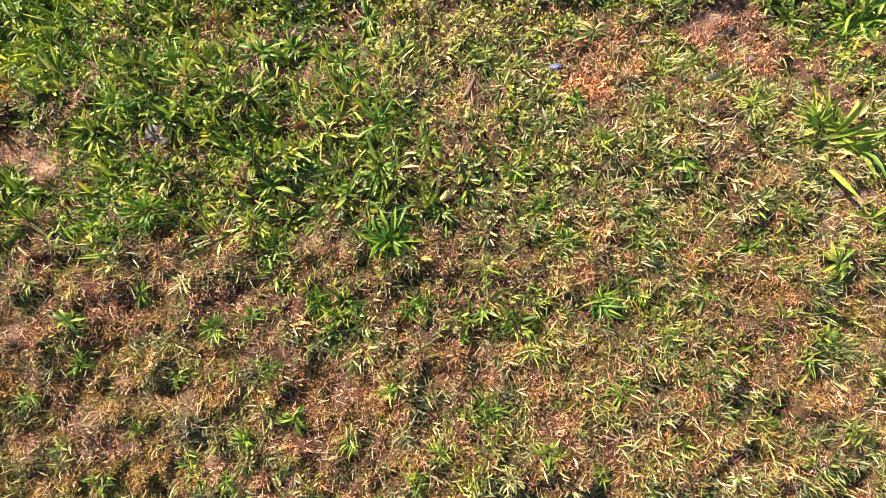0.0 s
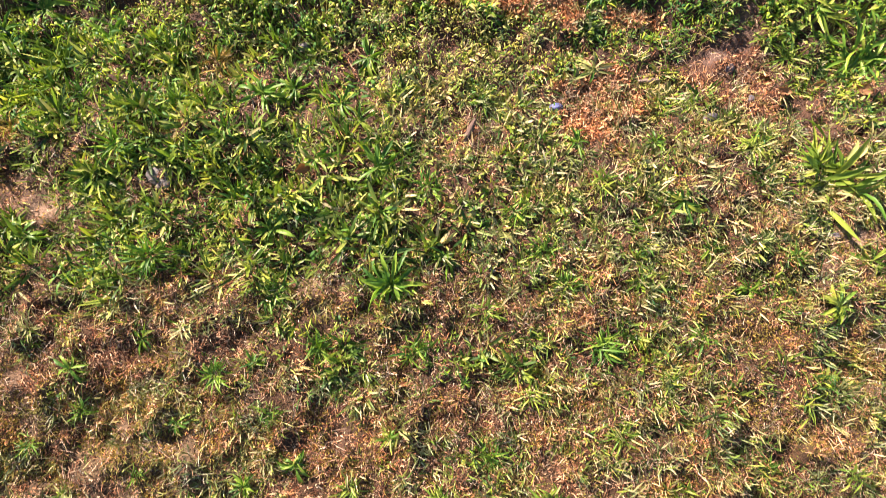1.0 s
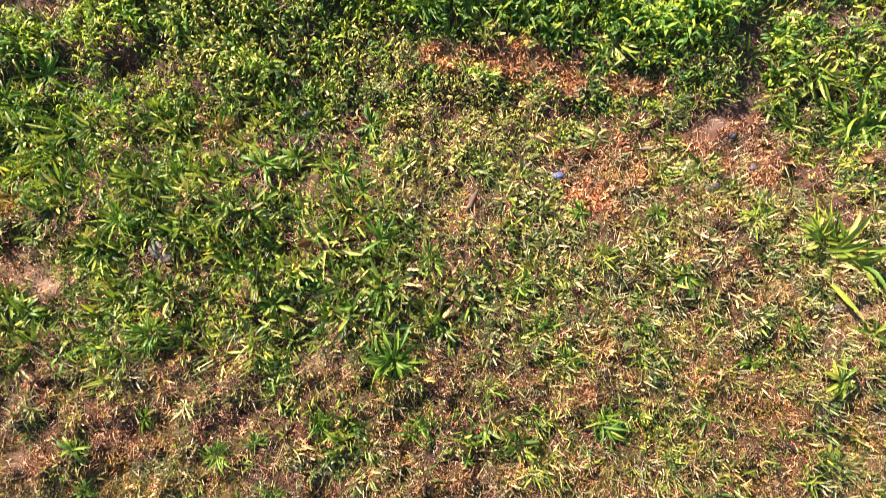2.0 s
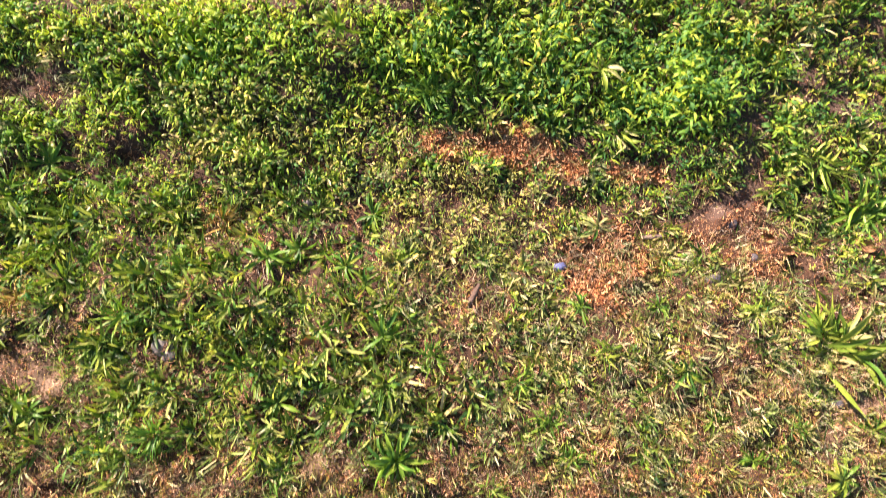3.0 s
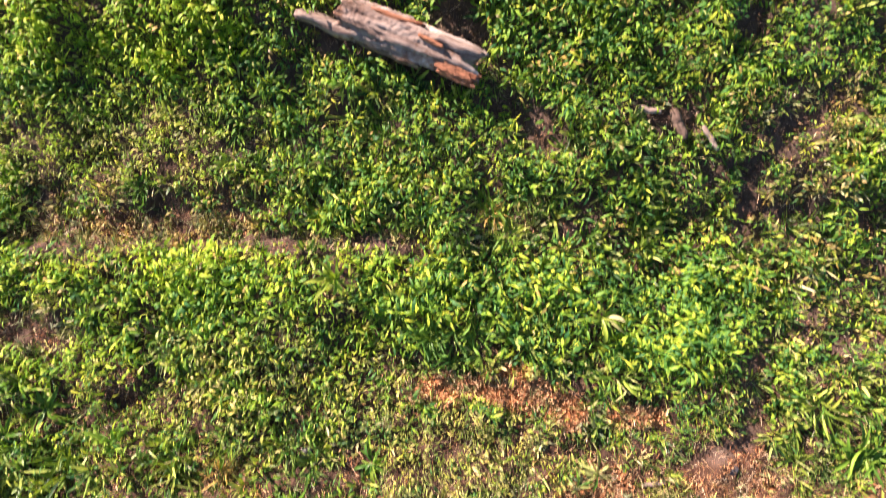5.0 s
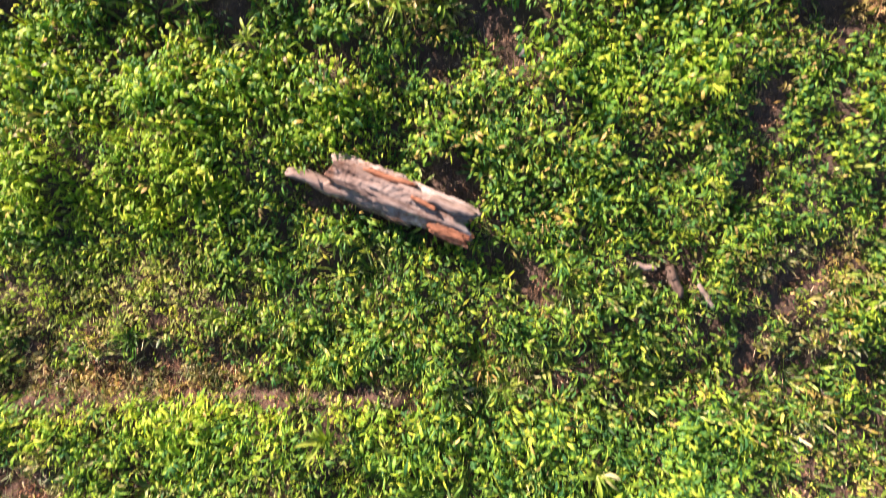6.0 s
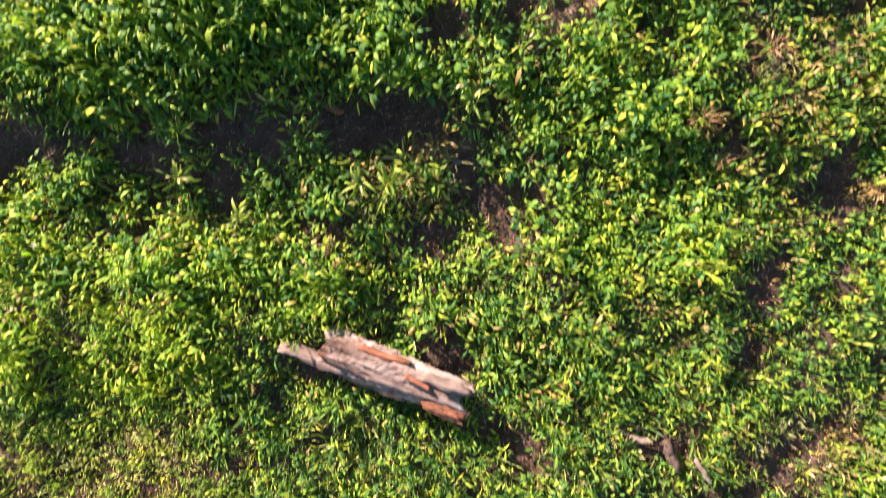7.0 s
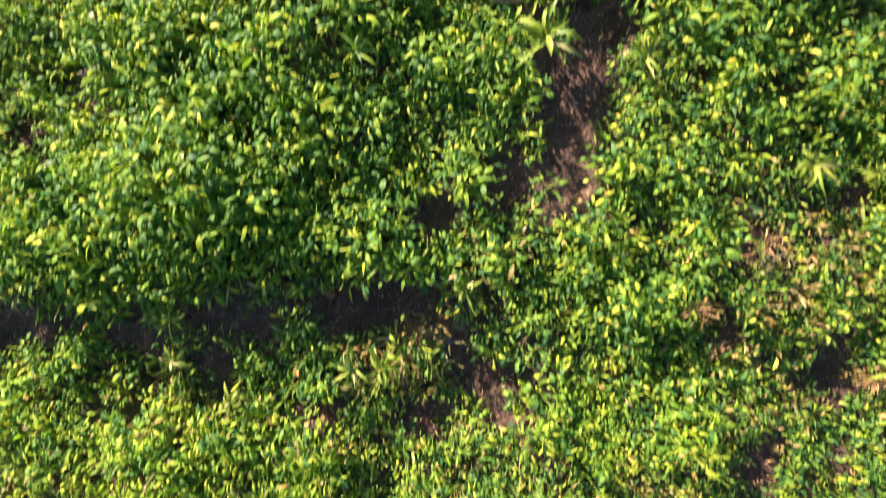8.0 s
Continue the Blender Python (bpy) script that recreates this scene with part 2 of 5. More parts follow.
paint(-0.744, 1.230, 0.331, 0.115, 0, cover=.97, broad=.8, dry=.5, tall=.75, dark=.1, sunny=.95)
paint(-0.879, 0.488, 0.275, 0.137, 0, cover=.92, dry=.08, tall=1.15, broad=.12)
paint(0.727, 2.020, 0.189, 0.189, 0, cover=.9, broad=.75, dry=.3, tall=.75, dark=.6, bare=.6)
paint(0.458, 1.160, 0.244, 0.141, 0, cover=.9, broad=.4, dry=.2, tall=1.0)
# moss and dry litter; the paleness of these two paints a bright corner glow
paint(-0.745, -0.349, 0.195, 0.175, 0, pale=.9, dry=.85, cover=.35, bare=.7, moss=1)
paint(-0.640, -0.300, 0.320, 0.170, 0, moss=.9, pale=.65, bare=.9, cover=.45, dry=.75, red=.4)
paint(-0.442, 0.698, 0.246, 0.129, 0, cover=.9, broad=.55, dry=.5, tall=.9, sunny=.4)
paint(0.378, 1.755, 0.232, 0.128, 0, cover=1, broad=.85, dry=.08, tall=1.3, bare=0, sunny=.35)
paint(0.049, 0.529, 0.250, 0.115, 0, cover=.95, broad=.7, dry=.72, tall=.75, bare=.4)
paint(0.898, 0.792, 0.143, 0.196, 0, cover=.72, broad=.3, dry=.25, tall=.9, dark=.7, bare=.9)
paint(0.076, 0.128, 0.208, 0.127, 0, cover=.74, dry=.42, tall=.85)
paint(0.350, 1.030, 0.560, 0.095, 0, cover=.78, tall=1.1, broad=.35, dry=.2, dark=.4, bare=.6)
paint(-0.172, 1.199, 0.206, 0.129, 0, cover=.93, broad=.4, dry=.18, tall=1.0)
paint(-0.225, 1.583, 0.233, 0.110, 0, cover=1, broad=.85, dry=.1, tall=1.0, sunny=.5)
paint(0.828, -0.201, 0.101, 0.225, 0, pale=.4, dry=.6)
paint(0.376, 2.058, 0.134, 0.167, 0, cover=1, broad=.85, dry=.05, tall=1.7, bare=0)
paint(0.791, 1.303, 0.161, 0.137, 0, cover=.88, broad=.6, dry=.55, tall=.6, dark=.6, bare=.6)
paint(-0.605, 0.951, 0.483, 0.044, 0, cover=1, broad=.75, dry=.1, sunny=.6, tall=1.0, bare=0)
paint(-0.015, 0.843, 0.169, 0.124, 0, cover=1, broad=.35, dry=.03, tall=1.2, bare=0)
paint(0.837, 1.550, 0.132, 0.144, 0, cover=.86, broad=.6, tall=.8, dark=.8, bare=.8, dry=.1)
paint(-0.586, 0.972, 0.491, 0.034, 0, cover=1, broad=.8, dry=.15, sunny=.7, tall=1.0, bare=0)
paint(-0.086, 1.965, 0.192, 0.085, 0, cover=.03, bare=1, dark=.8)
paint(-0.128, 1.445, 0.272, 0.060, 20, cover=.12, bare=.7, dark=.7)
paint(0.283, 2.338, 0.088, 0.177, 8, cover=.06, bare=1, dark=1)
paint(-0.760, 1.935, 0.215, 0.062, 0, cover=.16, tall=.8, bare=1, dark=.9)
paint(-0.089, 1.958, 0.174, 0.080, 0, cover=.13, bare=1, dark=.8, tall=.8)
paint(0.405, 2.124, 0.099, 0.143, 0, cover=1, broad=.85, dry=.05, tall=1.0, bare=0)
paint(-0.075, 2.128, 0.125, 0.113, 0, cover=1, broad=.85, dry=.0, tall=1.6, bare=0)
paint(-0.620, 1.823, 0.099, 0.121, 15, cover=.25, bare=1, dark=.8, red=.3)
paint(-0.711, 1.026, 0.380, 0.031, 0, cover=.7, broad=.4, dry=.6, tall=.5, bare=.8, dark=.1, red=.4)
paint(-0.761, -0.209, 0.126, 0.095, 0, pale=.35, dry=.6, bare=.8)
paint(0.826, 1.171, 0.102, 0.115, 0, cover=.72, broad=.4, dry=.5, tall=.7, bare=.9, dark=.8)
paint(0.095, 2.341, 0.087, 0.130, 0, cover=.85, broad=.8, dry=0, tall=.75, dark=.6, bare=.8)
paint(-0.717, 1.049, 0.324, 0.034, 0, cover=.45, broad=.6, dry=.85, tall=.5, bare=1, red=.6, dark=.1)
paint(0.731, 1.423, 0.147, 0.074, 0, cover=.86, broad=.6, tall=.7, dark=.7, bare=.8, dry=.15)
paint(0.645, 0.485, 0.108, 0.089, 0, cover=.15, dry=.7, bare=1, red=.7, tall=.6)
paint(0.692, -0.167, 0.169, 0.056, 0, cover=.65, dry=.3, tall=.6, bare=.3)
paint(-0.183, 0.660, 0.097, 0.097, 0, cover=1, broad=.7, dry=.6, tall=.7)
paint(0.767, 0.844, 0.050, 0.143, 0, cover=.68, bare=1, dark=.9, broad=.4)
paint(0.331, 0.412, 0.093, 0.099, 20, chips=.22, cover=.12, dry=.9, bare=.9, red=1, tall=.5)
paint(0.790, 1.009, 0.081, 0.115, 0, cover=.78, tall=1.0, broad=.35, bare=.9, dark=.9, dry=.4)
paint(0.963, 0.909, 0.078, 0.117, 0, cover=.75, dark=.8, bare=1, dry=.4, broad=.4)
paint(-0.946, 1.239, 0.116, 0.077, 0, cover=.7, dark=.8, bare=.9, dry=.4)
paint(-0.428, 1.477, 0.087, 0.100, 0, cover=1, broad=.8, dry=.1, tall=1.0)
paint(-0.937, 0.816, 0.117, 0.071, 0, cover=.6, dry=.6, tall=.7, broad=.2)
paint(-0.384, 1.944, 0.114, 0.073, 0, cover=.32, bare=1, dark=.8)
paint(0.132, 1.791, 0.101, 0.082, 10, cover=.16, bare=1, dark=.8)
paint(0.160, 0.671, 0.149, 0.054, 8, chips=1, cover=.03, bare=1, red=1, dry=.9, broad=.5)
paint(0.346, 0.402, 0.100, 0.081, 20, chips=.22, cover=.12, dry=.9, bare=.9, red=1)
paint(-0.180, 1.304, 0.126, 0.063, 0, cover=.9, broad=.2, dry=0, tall=1.2)
paint(0.591, -0.010, 0.137, 0.057, 0, cover=.6, dry=.4, tall=.6)
paint(0.100, 1.049, 0.143, 0.052, 0, cover=.7, dry=.35, tall=.8, broad=.2, bare=.7, dark=.6, moss=.3)
paint(-0.449, 1.828, 0.080, 0.093, 0, cover=.42, bare=1, dark=.8)
paint(0.315, 2.502, 0.097, 0.076, 0, cover=.04, bare=1, dark=1)
paint(0.909, 1.339, 0.074, 0.099, 0, cover=.82, dark=.8, bare=.9, tall=.7, broad=.5)
paint(0.646, -0.340, 0.110, 0.066, 0, cover=.55, dry=.3, tall=.6)
paint(-0.772, -0.127, 0.096, 0.075, 0, cover=.2, bare=.9, red=.5)
paint(0.083, -0.227, 0.141, 0.049, 0, cover=.25, bare=.9, red=.8)
paint(0.120, 2.069, 0.101, 0.068, 0, cover=1, broad=.85, dry=.05, tall=1.5, bare=0)
paint(-0.245, -0.097, 0.109, 0.060, 0, cover=.8, dry=.1, tall=.7, bare=.3)
paint(-0.659, -0.311, 0.114, 0.057, 0, moss=1, cover=.22)
paint(0.151, 2.196, 0.122, 0.053, -45, cover=.3, bare=1, dark=.8)
paint(0.353, -0.111, 0.123, 0.050, 0, cover=.8, dry=.15, tall=.65, bare=.3)
paint(-0.305, 1.013, 0.235, 0.026, 0, cover=.6, broad=.4, dry=.6, tall=.6, bare=.8, dark=.5)
paint(0.234, -0.313, 0.141, 0.043, 0, cover=.6, dry=.45, tall=.55)
paint(-0.088, 1.786, 0.129, 0.047, 0, cover=.9, dry=.4, broad=.8, tall=1.1)
paint(-0.055, 1.861, 0.129, 0.047, 0, cover=.8, broad=.3, dry=.45, tall=1.2)
paint(0.373, 2.097, 0.083, 0.072, 0, cover=1, broad=.9, dry=.1, tall=1.2, bare=0, dark=0, sunny=.5)
paint(0.799, -0.278, 0.089, 0.067, 0, moss=.6)
paint(0.020, 1.492, 0.085, 0.069, 20, cover=.08, bare=1, dark=1)
paint(0.953, 1.085, 0.065, 0.091, 0, cover=.75, broad=.5, dry=.4, tall=.7, dark=.8, bare=.9)
paint(0.617, 2.272, 0.089, 0.066, 0, cover=.25, bare=1, dark=.9)
paint(-0.738, -0.407, 0.102, 0.056, 0, moss=1, cover=.2, pale=.3)
paint(0.715, 0.714, 0.046, 0.122, 10, cover=.5, bare=1, dark=1)
paint(-0.637, -0.128, 0.086, 0.064, 0, cover=.2, bare=.9, red=.7)
# thinned to bare soil to stand for the tall clump's shaded side
paint(0.035, 2.114, 0.079, 0.070, 0, cover=.3, bare=1, dark=.9, tall=.8, broad=.8)
paint(0.162, -0.121, 0.078, 0.066, 0, cover=.75, dry=.25, tall=.6, bare=.3)
paint(-0.229, -0.255, 0.085, 0.059, 0, cover=.2, bare=1, dark=.5, red=.5)
paint(0.651, 0.491, 0.077, 0.064, 0, cover=.15, bare=1, red=.6)
paint(0.018, -0.109, 0.088, 0.055, 0, cover=.75, dry=.1, tall=.7, bare=.3)
paint(0.009, 1.738, 0.106, 0.045, 0, cover=.32, bare=1, dark=.8)
paint(-0.561, -0.262, 0.084, 0.053, 0, moss=.7, cover=.3)
paint(-0.856, 2.208, 0.032, 0.135, 0, cover=.08, bare=1, dark=.9)
paint(0.683, 0.414, 0.088, 0.050, 0, cover=.2, dry=.8, bare=.9, red=.6, tall=.6)
paint(-0.900, 1.960, 0.037, 0.117, 0, cover=.05, bare=1, dark=.9)
paint(-0.550, -0.401, 0.093, 0.046, 0, cover=.2, bare=1, dark=.5)
paint(0.335, -0.022, 0.091, 0.045, 0, cover=.35, bare=.8, red=.7)
paint(0.847, -0.135, 0.079, 0.051, 0, moss=.8, cover=.25)
paint(0.071, -0.321, 0.075, 0.054, 0, cover=.65, dry=.3, tall=.6)
paint(-0.428, -0.253, 0.085, 0.048, 0, moss=.8, cover=.3)
paint(0.203, 1.279, 0.050, 0.078, 15, cover=.05, bare=1, dark=.9, red=.4)
paint(-0.737, 0.665, 0.058, 0.064, 10, cover=.1, bare=1, dark=.3, red=.4)
paint(-0.758, 2.303, 0.053, 0.071, 0, cover=.3, bare=1, dark=.9)
paint(-0.544, -0.010, 0.083, 0.044, 0, cover=.2, bare=.8, pale=.5, dry=.8)
paint(-0.193, -0.428, 0.084, 0.042, 0, moss=.7, cover=.3)
paint(0.513, -0.285, 0.077, 0.044, 0, cover=.3, bare=.8, red=.6)
paint(-0.022, 0.680, 0.078, 0.041, 0, chips=.7, cover=.08, bare=1, red=.6, dry=.9, broad=.5)
paint(0.086, 2.018, 0.068, 0.045, 30, cover=.3, bare=1, dark=.7, tall=.7, broad=.6)
paint(-0.223, 1.756, 0.071, 0.043, 0, cover=.3, bare=1, dark=.7)
paint(0.270, 0.621, 0.058, 0.052, 0, chips=.8, cover=.2, bare=1, red=.8, dry=.9)
paint(-0.038, -0.010, 0.067, 0.045, 0, cover=.3, bare=.9, red=.5)
paint(0.084, 1.995, 0.052, 0.057, 0, cover=.9, broad=.5, dry=.2, tall=1.4)
paint(-0.426, 0.001, 0.067, 0.044, 0, cover=.25, bare=1, dark=.5)
paint(0.677, -0.287, 0.067, 0.044, 0, moss=.8, cover=.3)
paint(-0.026, -0.205, 0.065, 0.043, 0, cover=.3, bare=.9, dark=.3)
paint(0.413, 0.615, 0.097, 0.029, 5, chips=.5, cover=.2, bare=.9, red=.6, dry=.8)
paint(-0.502, 0.498, 0.063, 0.044, 0, moss=1, cover=.5)
paint(-0.898, 0.333, 0.065, 0.041, 0, moss=1, red=.6, cover=.5)
paint(0.825, 1.840, 0.040, 0.066, 0, cover=.05, bare=1, dark=1)
paint(-0.858, 0.205, 0.057, 0.046, 0, cover=.15, bare=1, pale=.3)
paint(0.645, 0.554, 0.080, 0.032, -25, cover=.03, bare=1, dark=1)
paint(0.071, 0.333, 0.054, 0.046, 0, cover=.1, dry=.6, bare=1, red=.3)
paint(0.634, 2.073, 0.077, 0.031, 0, cover=.6, dry=.9, broad=.3, bare=.6, red=.4)
# bare soil lip; its sunlight is painted as pale soil colour
paint(0.257, 2.149, 0.105, 0.022, -32, cover=.2, bare=1, pale=.8, red=.3, dark=0, dry=.8)
paint(0.583, 1.930, 0.052, 0.043, 0, cover=.2, bare=1, dark=1)
paint(-0.680, 2.407, 0.052, 0.043, 0, cover=.3, bare=1, dark=.9)
paint(-0.789, 0.160, 0.074, 0.030, -15, cover=.08, bare=1, pale=.9)
paint(0.538, 1.283, 0.039, 0.055, 0, cover=0.09, bare=1, dark=.8)
paint(-0.227, -0.010, 0.050, 0.042, 0, cover=.12, bare=.9, pale=.5, dry=.8)
paint(0.495, 1.285, 0.056, 0.037, 20, cover=.15, bare=1, dark=.5, red=.4)
paint(-0.637, 1.101, 0.065, 0.032, 0, cover=.1, bare=1, dark=.7, red=.4)
paint(-0.590, 0.227, 0.058, 0.035, 10, cover=.08, bare=1, dark=.3)
paint(0.769, 1.279, 0.037, 0.054, 20, cover=0.17, bare=1, dark=.8)
paint(0.809, 0.083, 0.047, 0.041, 0, cover=.2, bare=.9, pale=.4)
paint(-0.772, 0.294, 0.064, 0.029, -10, cover=.1, bare=1, dark=.4)
paint(0.688, 1.985, 0.067, 0.027, -20, cover=.8, dry=.75, broad=.8, tall=1.0, red=.4, bare=.6)
paint(0.685, 1.639, 0.026, 0.068, 15, cover=.03, bare=1, dark=1)
paint(0.121, 1.319, 0.063, 0.028, 0, cover=.1, bare=1, dark=.7, red=.5)
paint(0.018, 1.918, 0.069, 0.023, -10, cover=.3, bare=1, pale=.5, red=.6, dry=.8, dark=0)
paint(0.687, 1.631, 0.024, 0.067, -15, cover=.05, bare=1, dark=1)
paint(-0.754, 2.004, 0.054, 0.028, 0, cover=.3, bare=1, dark=.8)
paint(0.675, 1.166, 0.037, 0.042, -21, cover=0.20, bare=1, dark=.8)
paint(0.661, 1.490, 0.037, 0.041, 3, cover=0.22, bare=1, dark=.8)
paint(0.948, 1.078, 0.031, 0.049, -9, cover=0.10, bare=1, dark=.8)
paint(0.871, 1.817, 0.046, 0.032, 0, cover=.6, dry=.9, bare=.5, red=.4)
paint(0.092, 1.128, 0.028, 0.051, 0, cover=.1, bare=1, dark=1)
paint(0.804, 1.084, 0.036, 0.040, -12, cover=0.16, bare=1, dark=.8)
paint(0.666, 1.105, 0.026, 0.055, 1, cover=0.23, bare=1, dark=.8)
paint(0.869, 0.119, 0.053, 0.026, 0, cover=.08, bare=1, pale=1)
paint(0.733, 1.277, 0.025, 0.054, 31, cover=0.12, bare=1, dark=.8)
paint(0.656, 1.048, 0.033, 0.039, 4, cover=0.23, bare=1, dark=.8)
paint(0.588, 1.167, 0.023, 0.050, -35, cover=0.26, bare=1, dark=.8)
paint(0.571, 1.341, 0.033, 0.031, -20, cover=0.17, bare=1, dark=.8)
paint(0.825, 1.286, 0.023, 0.045, -7, cover=0.17, bare=1, dark=.8)
paint(0.592, 1.793, 0.027, 0.038, -27, cover=0.18, bare=1, dark=.8)
paint(0.536, 1.963, 0.048, 0.020, -20, cover=.5, dry=1, broad=.3, bare=.8, red=.5)
paint(0.763, 2.075, 0.044, 0.022, 0, cover=.9, dry=.7, broad=.8, tall=1.0, red=.4)
paint(0.509, 1.518, 0.034, 0.028, -20, cover=0.08, bare=1, dark=.8)
paint(-0.399, 1.224, 0.023, 0.041, -1, cover=0.29, bare=1, dark=.8)
paint(0.713, 0.155, 0.033, 0.028, 0, cover=.05, bare=1, pale=1)
paint(0.523, 2.405, 0.029, 0.032, -31, cover=0.23, bare=1, dark=.8)
paint(0.560, 1.945, 0.041, 0.023, -20, cover=.75, dry=.9, broad=.8, tall=1.0, red=.4, bare=.6)
paint(0.530, 2.430, 0.030, 0.029, -35, cover=0.26, bare=1, dark=.8)
paint(0.843, 1.321, 0.020, 0.043, 32, cover=0.26, bare=1, dark=.8)
paint(0.799, 1.909, 0.033, 0.026, -37, cover=0.19, bare=1, dark=.8)
paint(0.813, 2.183, 0.023, 0.036, -15, cover=0.11, bare=1, dark=.8)
paint(0.561, 1.088, 0.026, 0.031, 27, cover=0.08, bare=1, dark=.8)
paint(0.581, 1.963, 0.029, 0.027, 13, cover=0.23, bare=1, dark=.8)
paint(0.664, 2.345, 0.024, 0.033, 24, cover=0.19, bare=1, dark=.8)
paint(0.811, 2.178, 0.019, 0.041, -38, cover=0.15, bare=1, dark=.8)
paint(0.979, 1.095, 0.026, 0.030, 15, cover=0.23, bare=1, dark=.8)
paint(0.624, 2.160, 0.030, 0.024, -29, cover=0.22, bare=1, dark=.8)
paint(0.594, 1.094, 0.028, 0.026, -5, cover=0.30, bare=1, dark=.8)
paint(0.877, 1.954, 0.028, 0.026, 18, cover=0.15, bare=1, dark=.8)
paint(-0.488, 1.226, 0.022, 0.032, -35, cover=0.18, bare=1, dark=.8)
paint(0.790, 2.275, 0.027, 0.025, 9, cover=0.14, bare=1, dark=.8)
paint(0.572, 2.169, 0.029, 0.023, 34, cover=0.21, bare=1, dark=.8)
paint(-0.498, 1.103, 0.023, 0.029, -22, cover=0.17, bare=1, dark=.8)
paint(0.746, 1.098, 0.032, 0.021, -39, cover=0.16, bare=1, dark=.8)
paint(0.651, 2.114, 0.027, 0.024, -20, cover=0.15, bare=1, dark=.8)
paint(0.454, 2.467, 0.019, 0.035, -16, cover=0.12, bare=1, dark=.8)
paint(0.746, 1.827, 0.022, 0.030, 28, cover=0.26, bare=1, dark=.8)
paint(-0.447, 1.234, 0.022, 0.028, 24, cover=0.19, bare=1, dark=.8)
paint(0.572, 1.172, 0.022, 0.027, 9, cover=0.12, bare=1, dark=.8)
paint(0.557, 1.013, 0.030, 0.020, 38, cover=0.29, bare=1, dark=.8)
paint(-0.310, 1.115, 0.019, 0.030, -25, cover=0.23, bare=1, dark=.8)
paint(0.805, 1.552, 0.024, 0.024, 14, cover=0.23, bare=1, dark=.8)
paint(0.612, 2.375, 0.022, 0.025, 24, cover=0.12, bare=1, dark=.8)
paint(-0.793, 2.033, 0.029, 0.018, 0, cover=.3, bare=1)
paint(0.832, 2.179, 0.023, 0.022, -23, cover=0.18, bare=1, dark=.8)
paint(0.576, 1.886, 0.025, 0.018, 0, cover=.5, dry=1, bare=.6, red=.4)
paint(0.795, 1.155, 0.027, 0.017, 18, cover=0.29, bare=1, dark=.8)
paint(-0.426, 1.080, 0.022, 0.020, 19, cover=0.28, bare=1, dark=.8)
paint(0.668, 1.237, 0.023, 0.019, -15, cover=0.23, bare=1, dark=.8)
paint(0.680, 2.037, 0.022, 0.018, -21, cover=0.20, bare=1, dark=.8)
paint(-0.106, 0.018, 0.047, 0.047, 0, cover=0.35)
paint(-0.140, 0.254, 0.047, 0.047, 0, cover=0.35)
paint(0.497, 0.184, 0.038, 0.038, 0, cover=0.35)
paint(0.815, 0.226, 0.081, 0.081, 0, cover=0.35)
paint(0.789, 0.260, 0.040, 0.040, 0, cover=0.35)
paint(0.800, -0.028, 0.040, 0.040, 0, cover=0.35)
paint(-0.347, 0.127, 0.038, 0.038, 0, cover=0.35)
paint(-0.576, 0.071, 0.037, 0.037, 0, cover=0.35)
paint(-0.675, 0.301, 0.038, 0.038, 0, cover=0.35)
paint(-0.426, 0.192, 0.038, 0.038, 0, cover=0.35)
paint(-0.835, 0.108, 0.037, 0.037, 0, cover=0.35)
paint(-0.387, 0.420, 0.045, 0.045, 0, cover=0.35)
paint(-0.220, 0.400, 0.037, 0.037, 0, cover=0.35)
paint(-0.698, -0.138, 0.025, 0.025, 0, cover=0.35)
paint(-0.501, -0.237, 0.023, 0.023, 0, cover=0.35)
paint(-0.279, -0.316, 0.036, 0.036, 0, cover=0.35)
paint(0.314, -0.110, 0.036, 0.036, 0, cover=0.35)
paint(0.284, 0.315, 0.028, 0.028, 0, cover=0.35)
paint(0.338, 0.490, 0.039, 0.039, 0, cover=0.35)
paint(0.947, 0.516, 0.068, 0.068, 0, cover=0.35)
paint(0.785, 0.515, 0.034, 0.034, 0, cover=0.35)
paint(0.661, 0.304, 0.034, 0.034, 0, cover=0.35)
paint(0.890, 0.060, 0.032, 0.032, 0, cover=0.35)
paint(0.246, 0.018, 0.027, 0.027, 0, cover=0.35)
paint(0.202, 0.082, 0.029, 0.029, 0, cover=0.35)
paint(0.093, -0.316, 0.029, 0.029, 0, cover=0.35)
paint(-0.435, -0.150, 0.025, 0.025, 0, cover=0.35)
paint(-0.338, -0.004, 0.034, 0.034, 0, cover=0.35)
paint(-0.566, 0.397, 0.034, 0.034, 0, cover=0.35)
paint(-0.678, -0.215, 0.021, 0.021, 0, cover=0.35)
paint(-0.264, 0.272, 0.031, 0.031, 0, cover=0.35)
paint(-0.028, 0.212, 0.032, 0.032, 0, cover=0.35)
paint(0.007, 0.064, 0.033, 0.033, 0, cover=0.35)
paint(-0.614, -0.419, 0.023, 0.023, 0, cover=0.35)
paint(-0.470, -0.398, 0.020, 0.020, 0, cover=0.35)
paint(0.346, -0.272, 0.027, 0.027, 0, cover=0.35)
paint(0.200, -0.385, 0.027, 0.027, 0, cover=0.35)
paint(0.623, -0.340, 0.026, 0.026, 0, cover=0.35)
paint(-0.059, -0.114, 0.029, 0.029, 0, cover=0.35)
paint(0.039, -0.174, 0.018, 0.018, 0, cover=0.35)
paint(-0.245, -0.108, 0.030, 0.030, 0, cover=0.35)
paint(0.627, 0.001, 0.029, 0.029, 0, cover=0.35)
paint(0.554, 0.088, 0.026, 0.026, 0, cover=0.35)
paint(0.147, 0.165, 0.027, 0.027, 0, cover=0.35)
